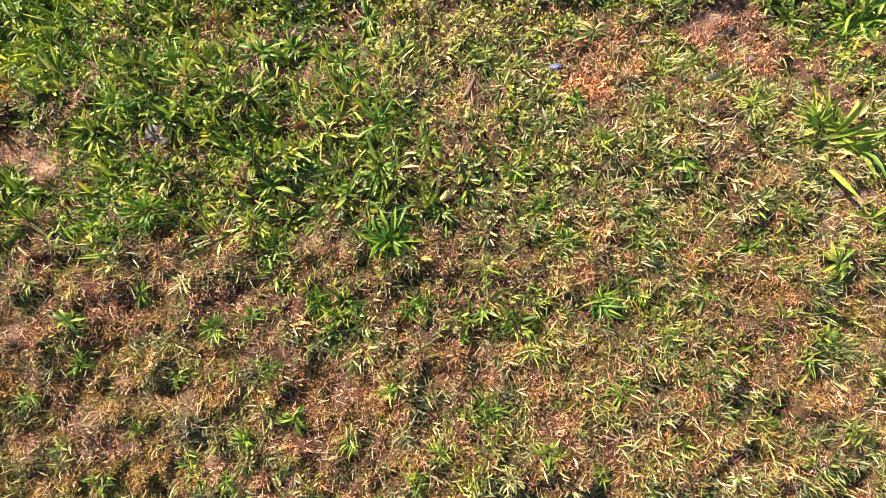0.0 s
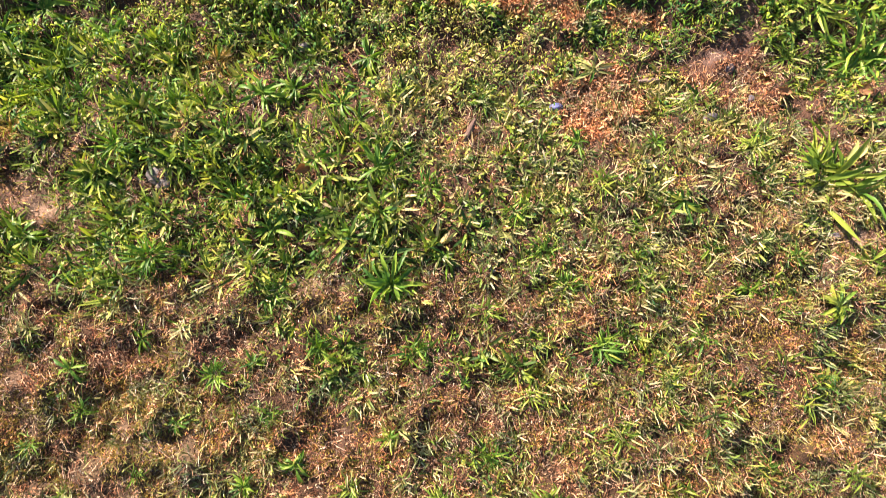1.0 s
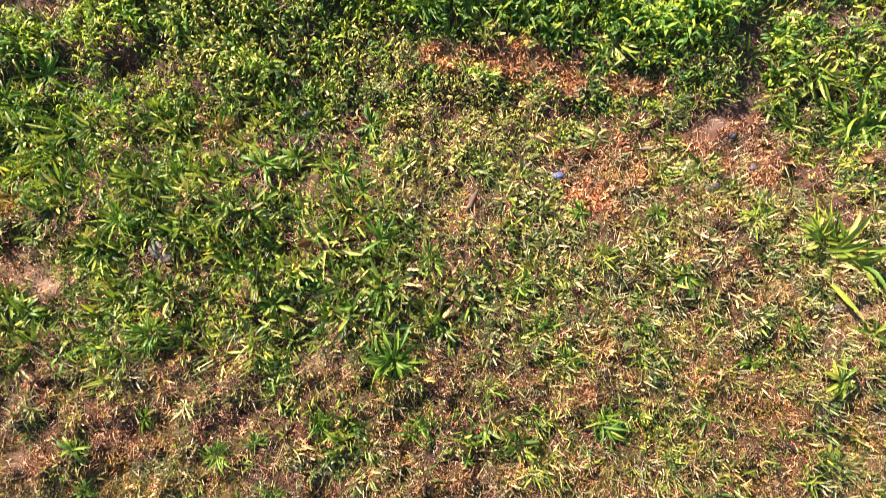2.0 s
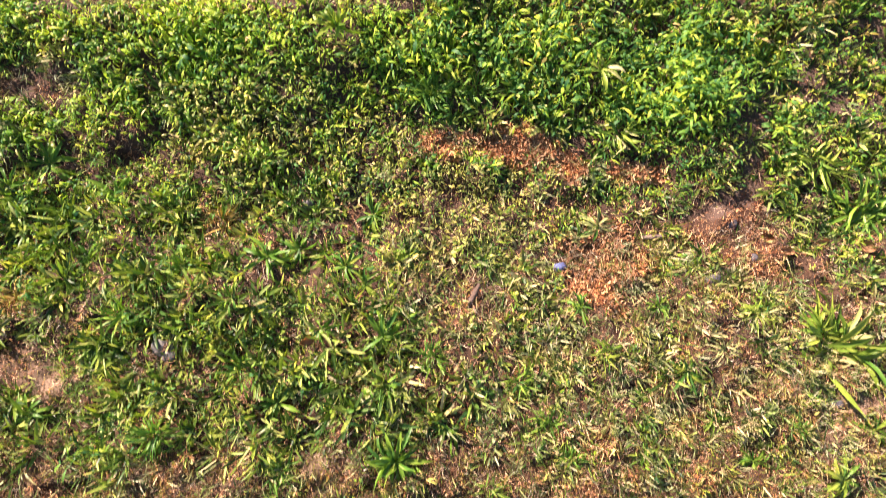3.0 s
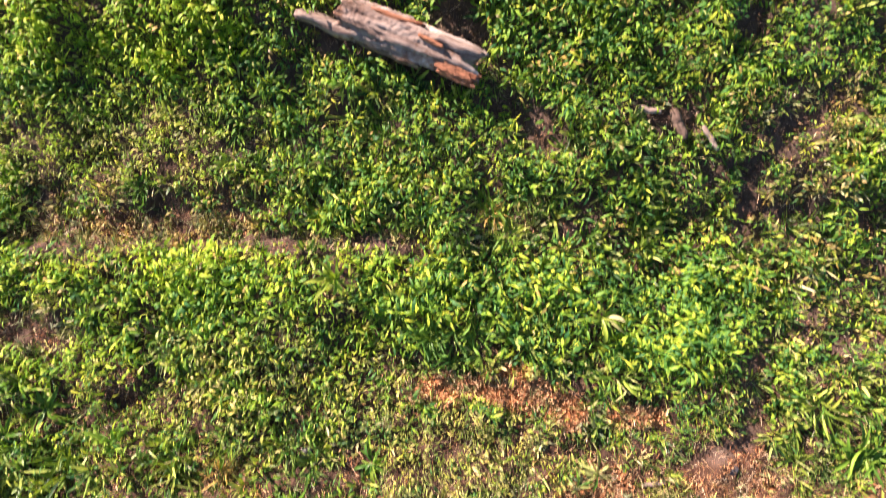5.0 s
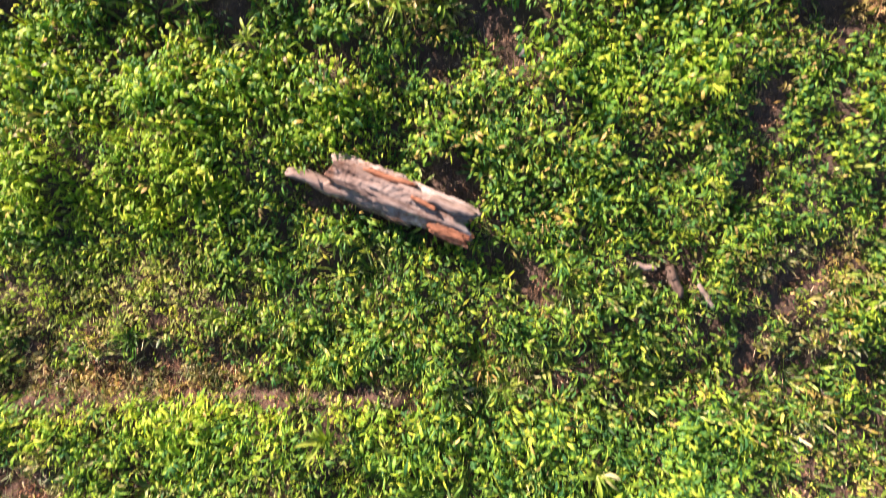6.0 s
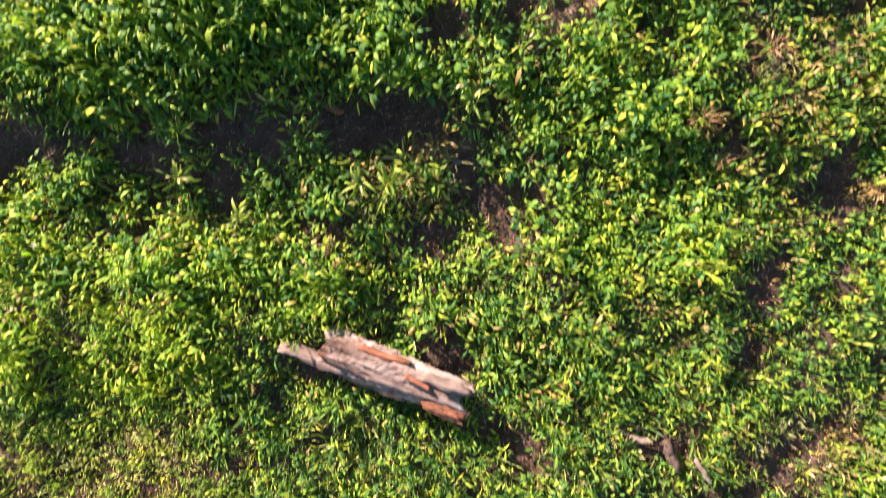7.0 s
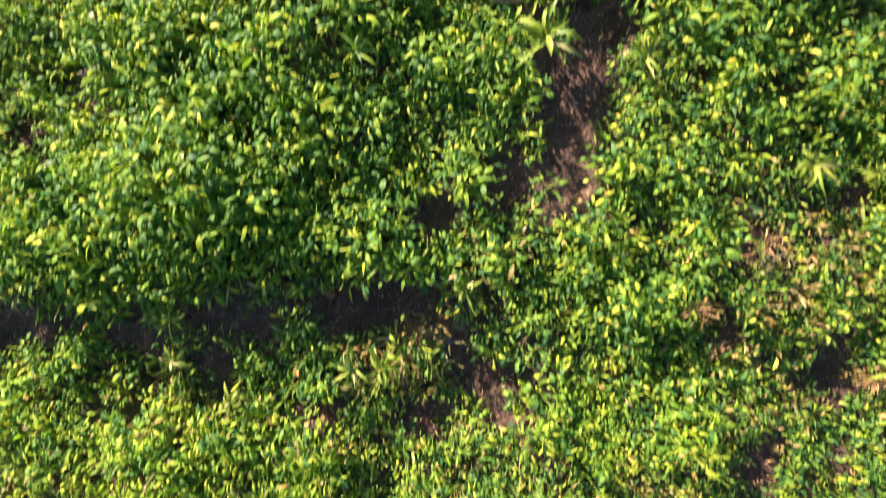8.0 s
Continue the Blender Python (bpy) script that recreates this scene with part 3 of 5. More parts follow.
paint(0.327, 0.226, 0.026, 0.026, 0, cover=0.35)
paint(-0.776, 0.417, 0.034, 0.034, 0, cover=0.35)
paint(-0.579, -0.086, 0.022, 0.022, 0, cover=0.35)
paint(-0.325, -0.223, 0.021, 0.021, 0, cover=0.35)
paint(-0.004, -0.382, 0.024, 0.024, 0, cover=0.35)
paint(-0.168, 0.516, 0.039, 0.039, 0, cover=0.35)
paint(-0.907, 0.632, 0.050, 0.050, 0, cover=0.35)
paint(-0.742, 0.561, 0.048, 0.048, 0, cover=0.35)
paint(-0.808, 0.843, 0.040, 0.040, 0, cover=0.35)
paint(-0.244, 0.929, 0.045, 0.045, 0, cover=0.35)
paint(-0.326, 0.440, 0.041, 0.041, 0, cover=0.35)
paint(-0.179, 0.361, 0.034, 0.034, 0, cover=0.35)
paint(0.845, 0.635, 0.051, 0.051, 0, cover=0.35)
paint(0.388, 0.700, 0.043, 0.043, 0, cover=0.35)
paint(0.839, 0.951, 0.036, 0.036, 0, cover=0.35)
paint(0.973, 0.511, 0.044, 0.044, 0, cover=0.35)
paint(-0.041, 0.797, 0.043, 0.043, 0, cover=0.35)
paint(0.063, 0.804, 0.036, 0.036, 0, cover=0.35)
paint(-0.985, 0.580, 0.035, 0.035, 0, cover=0.35)
paint(-1.002, 0.724, 0.032, 0.032, 0, cover=0.35)
paint(-0.579, 0.581, 0.032, 0.032, 0, cover=0.35)
paint(-0.402, 0.659, 0.030, 0.030, 0, cover=0.35)
paint(0.289, 0.465, 0.032, 0.032, 0, cover=0.35)
paint(-0.577, 0.936, 0.033, 0.033, 0, cover=0.35)
paint(-0.693, 1.139, 0.035, 0.035, 0, cover=0.35)
paint(0.087, 1.093, 0.043, 0.043, 0, cover=0.35)
paint(0.146, 1.023, 0.036, 0.036, 0, cover=0.35)
paint(0.347, 0.840, 0.040, 0.040, 0, cover=0.35)
paint(-0.043, 0.788, 0.036, 0.036, 0, cover=0.35)
paint(-0.155, 1.286, 0.049, 0.049, 0, cover=0.35)
paint(0.182, 1.371, 0.029, 0.029, 0, cover=0.35)
paint(-0.091, 1.505, 0.025, 0.025, 0, cover=0.35)
paint(0.261, 1.216, 0.028, 0.028, 0, cover=0.35)
paint(-0.515, 1.852, 0.030, 0.030, 0, cover=0.35)
paint(-0.091, 1.838, 0.036, 0.036, 0, cover=0.35)
paint(-0.391, 1.769, 0.028, 0.028, 0, cover=0.35)
paint(0.078, 2.001, 0.031, 0.031, 0, cover=0.35)
paint(-0.540, 1.945, 0.030, 0.030, 0, cover=0.35)
paint(-0.053, 2.073, 0.035, 0.035, 0, cover=0.35)
paint(-0.150, 1.838, 0.026, 0.026, 0, cover=0.35)
paint(0.221, 2.463, 0.044, 0.044, 0, cover=0.35)
paint(0.703, 2.230, 0.037, 0.037, 0, cover=0.35)
paint(0.400, 2.429, 0.032, 0.032, 0, cover=0.35)
paint(-0.084, 2.057, 0.035, 0.035, 0, cover=0.35)
paint(-0.500, 1.939, 0.029, 0.029, 0, cover=0.35)
paint(0.127, 2.424, 0.027, 0.027, 0, cover=0.35)
paint(-0.123, 2.439, 0.030, 0.030, 0, cover=0.35)
paint(0.828, 2.218, 0.030, 0.030, 0, cover=0.35)
paint(-0.782, -0.064, 0.020, 0.020, 0, cover=0.35)
paint(-0.638, -0.032, 0.021, 0.021, 0, cover=0.35)
paint(-0.496, -0.064, 0.023, 0.023, 0, cover=0.35)
paint(-0.362, -0.129, 0.020, 0.020, 0, cover=0.35)
paint(-0.156, -0.172, 0.024, 0.024, 0, cover=0.35)
paint(-0.101, -0.267, 0.020, 0.020, 0, cover=0.35)
paint(-0.173, -0.358, 0.023, 0.023, 0, cover=0.35)
paint(-0.046, -0.431, 0.022, 0.022, 0, cover=0.35)
paint(-0.371, -0.355, 0.020, 0.020, 0, cover=0.35)
paint(-0.753, -0.270, 0.020, 0.020, 0, cover=0.35)
paint(-0.566, -0.332, 0.020, 0.020, 0, cover=0.35)
paint(-0.398, -0.424, 0.020, 0.020, 0, cover=0.35)
paint(-0.694, -0.359, 0.017, 0.017, 0, cover=0.35)
paint(0.085, -0.033, 0.025, 0.025, 0, cover=0.35)
paint(0.171, -0.196, 0.026, 0.026, 0, cover=0.35)
paint(0.440, -0.177, 0.025, 0.025, 0, cover=0.35)
paint(0.514, -0.089, 0.026, 0.026, 0, cover=0.35)
paint(0.710, -0.222, 0.025, 0.025, 0, cover=0.35)
paint(0.793, -0.353, 0.026, 0.026, 0, cover=0.35)
paint(0.452, -0.380, 0.025, 0.025, 0, cover=0.35)
paint(0.296, -0.428, 0.024, 0.024, 0, cover=0.35)
paint(0.561, -0.434, 0.021, 0.021, 0, cover=0.35)
paint(0.123, -0.425, 0.021, 0.021, 0, cover=0.35)
paint(0.396, 0.024, 0.023, 0.023, 0, cover=0.35)
paint(0.718, 0.071, 0.026, 0.026, 0, cover=0.35)
paint(0.579, 0.227, 0.025, 0.025, 0, cover=0.35)
paint(0.404, 0.130, 0.026, 0.026, 0, cover=0.35)
paint(0.455, 0.316, 0.023, 0.023, 0, cover=0.35)
paint(0.542, 0.399, 0.025, 0.025, 0, cover=0.35)


def fields(x, y):
    out = {k: np.interp(y, ROWS_Y, v) for k, v in FIELDS.items()}
    wobble = 0.6 * (soft_noise(x, y, 0.07, 5) - 0.5) + 0.4 * (soft_noise(x, y, 0.025, 6) - 0.5)
    hollow = np.zeros_like(x)
    for px, py, rx, ry, turn, values in PATCHES:
        near = np.nonzero((np.abs(x - px) < 1.5 * max(rx, ry)) & (np.abs(y - py) < 1.5 * max(rx, ry)))[0]
        if not len(near):
            continue
        dx, dy = x[near] - px, y[near] - py
        u, v = (dx * math.cos(turn) - dy * math.sin(turn)) / rx, (dx * math.sin(turn) + dy * math.cos(turn)) / ry
        w = 1 - step(0.72, 1.12, np.sqrt(u * u + v * v) + wobble[near])
        for k, value in values.items():
            out[k][near] = out[k][near] * (1 - w) + value * w
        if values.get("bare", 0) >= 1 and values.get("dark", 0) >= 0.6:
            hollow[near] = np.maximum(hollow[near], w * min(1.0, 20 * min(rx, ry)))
    out["tall"] = out["tall"] * (0.6 + 0.8 * step(0.2, 0.8, 0.65 * soft_noise(x, y, 0.11, 41) + 0.35 * soft_noise(x, y, 0.045, 42)))
    out["tall"] = np.minimum(out["tall"], 2.1)
    return out, hollow


def land(x, y, hollow=None):
    x, y = np.asarray(x, float), np.asarray(y, float)
    if hollow is None:
        hollow = fields(x, y)[1]
    near = 1 - step(0.1, 1.2, np.maximum(np.abs(x) - 1.2, np.abs(y - 1.05) - 1.75))
    z = np.interp(y, LINE_Y, LINE_Z) + 0.045 * (np.clip(y, -1.5, 3.5) - 0.9) * np.clip(x, -1.6, 1.6) * near - 0.018
    z = z + near * (0.026 * (soft_noise(x, y, 0.2, 1) - 0.5) + 0.021 * (soft_noise(x, y, 0.08, 2) - 0.5) + 0.015 * (soft_noise(x, y, 0.03, 3) - 0.5))
    worn = near * (1 - 0.6 * step(0.55, 0.95, y))
    z = z + worn * (0.009 * (soft_noise(x, y, 0.065, 22) - 0.5) + 0.021 * (soft_noise(x, y, 0.034, 23) - 0.5) + 0.012 * (soft_noise(x, y, 0.017, 24) - 0.5))
    wave = 0.02 * (soft_noise(x, y, 0.09, 61) - 0.5)
    z = z + 0.026 * step(0.55, 0.95, y) * (1 - step(0.985, 1.03, y + wave)) * (1 - step(-0.25, 0.0, x)) * near
    # a low lip that catches the sun
    crest = 0.03 * (soft_noise(x, y, 0.11, 62) - 0.5)
    z = z + 0.028 * step(1.34, 1.56, y) * (1 - step(1.575, 1.63, y + crest)) * (1 - step(-0.42, -0.2, x)) * near
    # the bank behind the bare strip, higher where x is negative
    west = (1 - step(-0.38, -0.02, x)) * near
    z = z + west * (0.032 * step(1.82, 1.95, y) + 0.020 * step(2.02, 2.16, y + 0.35 * np.clip(-0.1 - x, 0, 0.6) * 0.2) - 0.018 * step(2.2, 2.6, y))
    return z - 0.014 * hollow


def sheet(name, verts, faces, material):
    """One mesh object from arrays of corners and of faces with equally many corners."""
    me = bpy.data.meshes.new(name)
    n, k = faces.shape
    me.vertices.add(len(verts))
    me.vertices.foreach_set("co", np.ascontiguousarray(verts, np.float32).ravel())
    me.loops.add(n * k)
    me.loops.foreach_set("vertex_index", np.ascontiguousarray(faces, np.int32).ravel())
    me.polygons.add(n)
    me.polygons.foreach_set("loop_start", np.arange(0, n * k, k, dtype=np.int32))
    me.polygons.foreach_set("use_smooth", np.ones(n, bool))
    me.update(calc_edges=True)
    me.materials.append(material)
    return new(name, me)


def axis(lo, hi, spacing, far):
    inner = np.arange(lo, hi + 1e-6, spacing)
    grow = spacing * np.cumsum(1.32 ** np.arange(1, 60))
    grow = grow[grow < far]
    return np.concatenate([lo - grow[::-1], inner, hi + grow])


gx, gy = axis(-1.2, 1.2, 0.010, 160), axis(-0.7, 2.8, 0.010, 160)
mx, my = np.meshgrid(gx, gy)
fx, fy = mx.ravel(), my.ravel()
ground_fields, ground_hollow = fields(fx, fy)
cell = np.arange(len(fx)).reshape(mx.shape)
quads = np.stack([cell[:-1, :-1], cell[:-1, 1:], cell[1:, 1:], cell[1:, :-1]], -1).reshape(-1, 4)
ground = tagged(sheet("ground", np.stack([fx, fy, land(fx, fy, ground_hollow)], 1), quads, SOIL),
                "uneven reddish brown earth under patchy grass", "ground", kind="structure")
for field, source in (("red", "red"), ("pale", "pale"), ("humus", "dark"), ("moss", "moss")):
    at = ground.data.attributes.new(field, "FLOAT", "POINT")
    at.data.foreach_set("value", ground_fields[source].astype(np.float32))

outside = np.maximum(np.abs(fx) - 1.12, np.abs(fy - 1.05) - 1.66)
at = ground.data.attributes.new("turf", "FLOAT", "POINT")
at.data.foreach_set("value", step(-0.02, 0.12, outside + 0.12 * (soft_noise(fx, fy, 0.09, 71) - 0.5)).astype(np.float32))

# ---- the growth ----
rng = np.random.default_rng(7)


def blades(name, base, azimuth, length, width, lean, curl, profile, material, fold=0.0, roll=None, stalk=0.0):
    """Many thin blades in one mesh. lean, curl: the angle from upright at the foot, and how much it grows to the tip.
    profile: rows of (share of the length, share of the width)."""
    n, k = len(length), len(profile)
    cols = 3 if fold else 2
    side = np.stack([-np.sin(azimuth), np.cos(azimuth), np.zeros(n)], 1)
    verts = np.zeros((n, k, cols, 3), np.float32)
    at, last = base.copy(), 0.0
    for i, (s, w) in enumerate(profile):
        angle = lean + curl * max(0.0, (s - stalk) / (1 - stalk))
        way = np.stack([np.sin(angle) * np.cos(azimuth), np.sin(angle) * np.sin(azimuth), np.cos(angle)], 1)
        at = at + way * (length * (s - last))[:, None]
        last = s
        across = side
        if roll is not None:
            up = np.cross(way, side)
            across = side * np.cos(roll)[:, None] + up * np.sin(roll)[:, None]
        half = across * (0.5 * w * width)[:, None]
        verts[:, i, 0], verts[:, i, -1] = at - half, at + half
        if fold:
            verts[:, i, 1] = at + np.cross(way, across) * (fold * 0.5 * w * width)[:, None]
    verts = verts.reshape(-1, 3)
    face = []
    for i in range(k - 1):
        for j in range(cols - 1):
            face.append((i * cols + j, i * cols + j + 1, (i + 1) * cols + j + 1, (i + 1) * cols + j))
    faces = (np.array(face)[None] + (np.arange(n) * k * cols)[:, None, None]).reshape(-1, 4)
    return sheet(name, verts, faces, material)


def scatter(n, lo=(-1.15, -0.62), hi=(1.15, 2.75)):
    return rng.uniform(lo[0], hi[0], n), rng.uniform(lo[1], hi[1], n)


def spread(x, y, count, radius):
    """count stems round every place, within that radius."""
    x, y = np.repeat(x, count), np.repeat(y, count)
    a, r = rng.uniform(0, 2 * math.pi, len(x)), radius * np.sqrt(rng.uniform(0, 1, len(x)))
    return x + r * np.cos(a), y + r * np.sin(a), a


def seat(x, y, f_hollow, sink=0.002):
    return np.stack([x, y, land(x, y, f_hollow) - sink], 1)


GRASS_PROFILE = [(0, 0.7), (0.4, 1.0), (0.8, 0.82), (1, 0.10)]
STEM_PROFILE = [(0, 1.0), (1, 0.3)]
BIT_PROFILE = [(0, 0.6), (0.5, 1.0), (1, 0.3)]


def keep(share, x, y, size, seed):
    """Growth comes in clumps: the fuller the cover, the fewer the gaps."""
    lump = 0.4 * soft_noise(x, y, 0.10, 17) + 0.35 * soft_noise(x, y, size, seed) + 0.25 * soft_noise(x, y, size * 0.4, seed + 1)
    return share * 1.03 - 0.03 > 0.72 * step(0.28, 0.72, lump) + 0.28 * rng.uniform(0, 1, len(x))


# grass: coarse tufts a hand wide, and small sprigs between them
def grass_layer(names, tx, ty, count, radius, length, width, lean, profile, fold, short):
    bx, by, ba = spread(tx, ty, count, radius)
    f, hol = fields(bx, by)
    n = len(bx)
    size = np.repeat(rng.uniform(0.65, 1.25, len(tx)), count)
    args = dict(azimuth=ba + rng.normal(0, 0.8, n), length=np.minimum(f["tall"], short) * size * rng.uniform(*length, n), width=rng.uniform(*width, n) * (0.6 + 0.4 * size) * (0.55 + 0.45 * step(0.5, 0.8, f["cover"])),
                lean=np.abs(rng.normal(*lean, n)), curl=rng.uniform(0.1, 1.3, n), roll=rng.normal(0, 0.55, n))
    base = seat(bx, by, hol)
    fading = np.repeat(rng.uniform(0, 1, len(tx)), count) * 0.7 + rng.uniform(0, 1, n) * 0.3 < f["dry"]
    for (name, text), mask, mat in zip(names, (~fading, fading), (GRASS, PALE)):
        tagged(blades(name, base[mask], profile=profile, material=mat, fold=fold, **{k: v[mask] for k, v in args.items()}), text, "grass", kind="stuff")


cx, cy = np.meshgrid(np.arange(-1.15, 1.15, 0.044), np.arange(-0.62, 2.75, 0.044))
tx, ty = cx.ravel() + rng.uniform(-0.022, 0.022, cx.size), cy.ravel() + rng.uniform(-0.022, 0.022, cx.size)
f, _ = fields(tx, ty)
ok = keep(np.minimum(1, f["cover"] * 1.08), tx, ty, 0.05, 11) & (rng.uniform(0, 1, len(tx)) > f["broad"] * 0.9) & (rng.uniform(0, 1, len(tx)) < 0.25 + f["cover"] * f["tall"])
grass_layer((("grass", "coarse green grass in uneven tufts on the earth"), ("fading_grass", "yellowing half-dry grass tufts among the green")),
            tx[ok], ty[ok], 20, 0.015, (0.021, 0.050), (0.0038, 0.0080), (0.5, 0.36), GRASS_PROFILE, -0.3, 1.25)
tx, ty = scatter(21000)
f, _ = fields(tx, ty)
ok = keep(f["cover"], tx, ty, 0.035, 13) & (rng.uniform(0, 1, len(tx)) > f["broad"] ** 0.7)
grass_layer((("grass_sprigs", "small sprigs of green grass between the tufts"), ("fading_sprigs", "small sprigs of pale grass between the tufts")),
            tx[ok], ty[ok], 7, 0.010, (0.016, 0.038), (0.0026, 0.0052), (0.75, 0.35), GRASS_PROFILE, 0.0, 1.1)

# thin, short grass between the tufts
tx, ty = scatter(36000)
f, _ = fields(tx, ty)
ok = keep(0.3 + 0.55 * f["cover"], tx, ty, 0.03, 51) & (rng.uniform(0, 1, len(tx)) > f["broad"] * 0.8) & (f["bare"] * f["dark"] < 0.5)
ok &= rng.uniform(0, 1, len(tx)) > 0.75 * step(0.7, 0.86, f["cover"])
tx, ty = tx[ok], ty[ok]
bx, by, ba = spread(tx, ty, 8, 0.011)
f, hol = fields(bx, by)
n = len(bx)
args = dict(azimuth=np.repeat(rng.uniform(0, 6.3, len(tx)), 8) + rng.normal(0, 0.9, n), length=rng.uniform(0.012, 0.036, n), width=rng.uniform(0.0013, 0.0029, n),
            lean=np.abs(rng.normal(0.8, 0.4, n)), curl=rng.uniform(0, 0.9, n), roll=rng.normal(0, 0.6, n))
base = seat(bx, by, hol)
fading = np.repeat(rng.uniform(0, 1, len(tx)), 8) * 0.6 + rng.uniform(0, 1, n) * 0.4 < 0.1 + f["dry"]
for name, mask, mat, text in (("thin_grass", ~fading, GRASS, "thin short green grass on worn earth"),
                              ("thin_dry_grass", fading, PALE, "thin short straw-coloured grass on worn earth")):
    tagged(blades(name, base[mask], profile=BIT_PROFILE, material=mat, **{k: v[mask] for k, v in args.items()}), text, "grass", kind="stuff")

# broad-leaved ground cover: little sprigs, each leaf flat on a thin upright stalk
def sprigs(name, base, azimuth, stalk, sway, length, width, tilt, roll, material):
    n = len(length)
    foot = np.stack([np.cos(azimuth), np.sin(azimuth), np.zeros(n)], 1)
    side = np.stack([-np.sin(azimuth), np.cos(azimuth), np.zeros(n)], 1)
    top = base + foot * (stalk * np.sin(sway))[:, None] + np.array([0, 0, 1]) * (stalk * np.cos(sway))[:, None]
    verts = np.zeros((n, 5, 2, 3), np.float32)
    rows = [(base, 0.0011, None)]
    for s, w, sag in ((0.0, 0.22, -0.1), (0.33, 0.95, 0.0), (0.68, 0.82, 0.2), (1.0, 0.08, 0.5)):
        t = tilt - sag
        way = foot * np.cos(t)[:, None] + np.array([0, 0, 1]) * np.sin(t)[:, None]
        across = side * np.cos(roll)[:, None] + np.cross(way, side) * np.sin(roll)[:, None]
        rows.append((top + way * (length * s)[:, None], w, across))
    for i, (at, w, across) in enumerate(rows):
        half = side * 0.0006 if across is None else across * (0.5 * w * width)[:, None]
        verts[:, i, 0], verts[:, i, 1] = at - half, at + half
    face = np.array([(2 * i, 2 * i + 1, 2 * i + 3, 2 * i + 2) for i in range(4)])
    return sheet(name, verts.reshape(-1, 3), (face[None] + (np.arange(n) * 10)[:, None, None]).reshape(-1, 4), material)


tx, ty = scatter(28000)
f, _ = fields(tx, ty)
ok = keep(f["cover"], tx, ty, 0.05, 21) & (rng.uniform(0, 1, len(tx)) < 1.15 * f["broad"])
tx, ty = tx[ok], ty[ok]
COUNT = 9
n = len(tx) * COUNT
ba, out = rng.uniform(0, 2 * math.pi, n), np.sqrt(rng.uniform(0, 1, n))
big = np.repeat(np.clip(rng.lognormal(0, 0.3, len(tx)), 0.55, 1.8), COUNT)
bx, by = np.repeat(tx, COUNT) + 0.015 * big * out * np.cos(ba), np.repeat(ty, COUNT) + 0.015 * big * out * np.sin(ba)
f, hol = fields(bx, by)
slim = np.repeat(rng.uniform(0, 1, len(tx)) < 0.45, COUNT)
length = (0.0095 + 0.0045 * np.clip(f["tall"] - 0.5, 0, 2)) * (0.85 + 0.32 * step(0.5, 0.75, by) - 0.17 * step(0.95, 1.25, by)) * (1 - 0.3 * f["dry"]) * np.clip(rng.lognormal(0, 0.30, n), 0.45, 1.55) * np.where(slim, 1.45, 1.0)
drying = np.repeat(rng.uniform(0, 1, len(tx)), COUNT) * 0.8 + rng.uniform(0, 1, n) * 0.2 < f["dry"]
turned = ba + rng.normal(0, 0.45, n)
sunward = turned - math.atan2(SUN_TO.y, SUN_TO.x)  # leaves turn their faces to the sun
args = dict(azimuth=turned, stalk=f["tall"] * big * (0.006 + 0.026 * (1 - out * out) + rng.uniform(0, 0.012, n)), sway=rng.uniform(0, 0.4, n), length=length,
            width=length * np.where(slim, 0.6, 1.0) * (rng.uniform(0.25, 0.44, n) + 0.14 * step(1.25, 1.8, by)), tilt=rng.normal(0.3, 0.3, n) - 0.5 * out - 0.38 * np.cos(sunward), roll=rng.normal(0, 0.4, n) + 0.38 * np.sin(sunward))
base = seat(bx, by, hol)
lime = (by < 0.85) | ((bx < -0.35) & (by > 1.16) & (by < 1.42))
# these weeds get the sunlit colour, mostly on lips and lit slopes
sunny = ~drying & (np.repeat(rng.uniform(0, 1, len(tx)), COUNT) * 0.8 + rng.uniform(0, 1, n) * 0.2 < f["sunny"])
for name, mask, mat, text in (("broadleaf_cover", ~drying & ~sunny, BROAD, "dense low weeds with small oval green leaves"),
                              ("fresh_weeds", sunny, BROAD_SUNLIT, "low weeds with small leaves coloured yellow-green as if sunlit"),
                              ("fading_weeds", drying & lime, LIME, "low weeds with pale lime-coloured small leaves"),
                              ("drying_weeds", drying & ~lime, DULL, "low weeds with olive and tan drying leaves")):
    tagged(sprigs(name, base[mask], material=mat, **{k: v[mask] for k, v in args.items()}), text, "ground cover", kind="stuff")

# long thin dry stems lying about, and a crumbly litter of shreds under them
bx, by = scatter(45000)
more_x, more_y = scatter(34000, (-1.1, -0.58), (1.1, 0.6))
bx, by = np.concatenate([bx, more_x]), np.concatenate([by, more_y])
f, hol = fields(bx, by)
ok = rng.uniform(0, 1, len(bx)) < (0.25 + 0.75 * f["bare"]) * (1 - 0.75 * f["dark"]) * (1 - 0.5 * f["pale"]) * (1 - 0.5 * step(0.6, 0.8, f["cover"]))
bx, by, hol = bx[ok], by[ok], hol[ok]
n = len(bx)
tagged(blades("straw", seat(bx, by, hol, -0.003), rng.uniform(0, 2 * math.pi, n), rng.uniform(0.008, 0.034, n), rng.uniform(0.0005, 0.0010, n), rng.uniform(0.8, 1.5, n),
              rng.uniform(-0.4, 1.3, n), BIT_PROFILE, STRAW, roll=rng.normal(0, 0.6, n)), "tan dry grass stems strewn over the earth", "litter", kind="stuff")
bx, by = scatter(90000, (-1.1, -0.58), (1.1, 0.75))
f, hol = fields(bx, by)
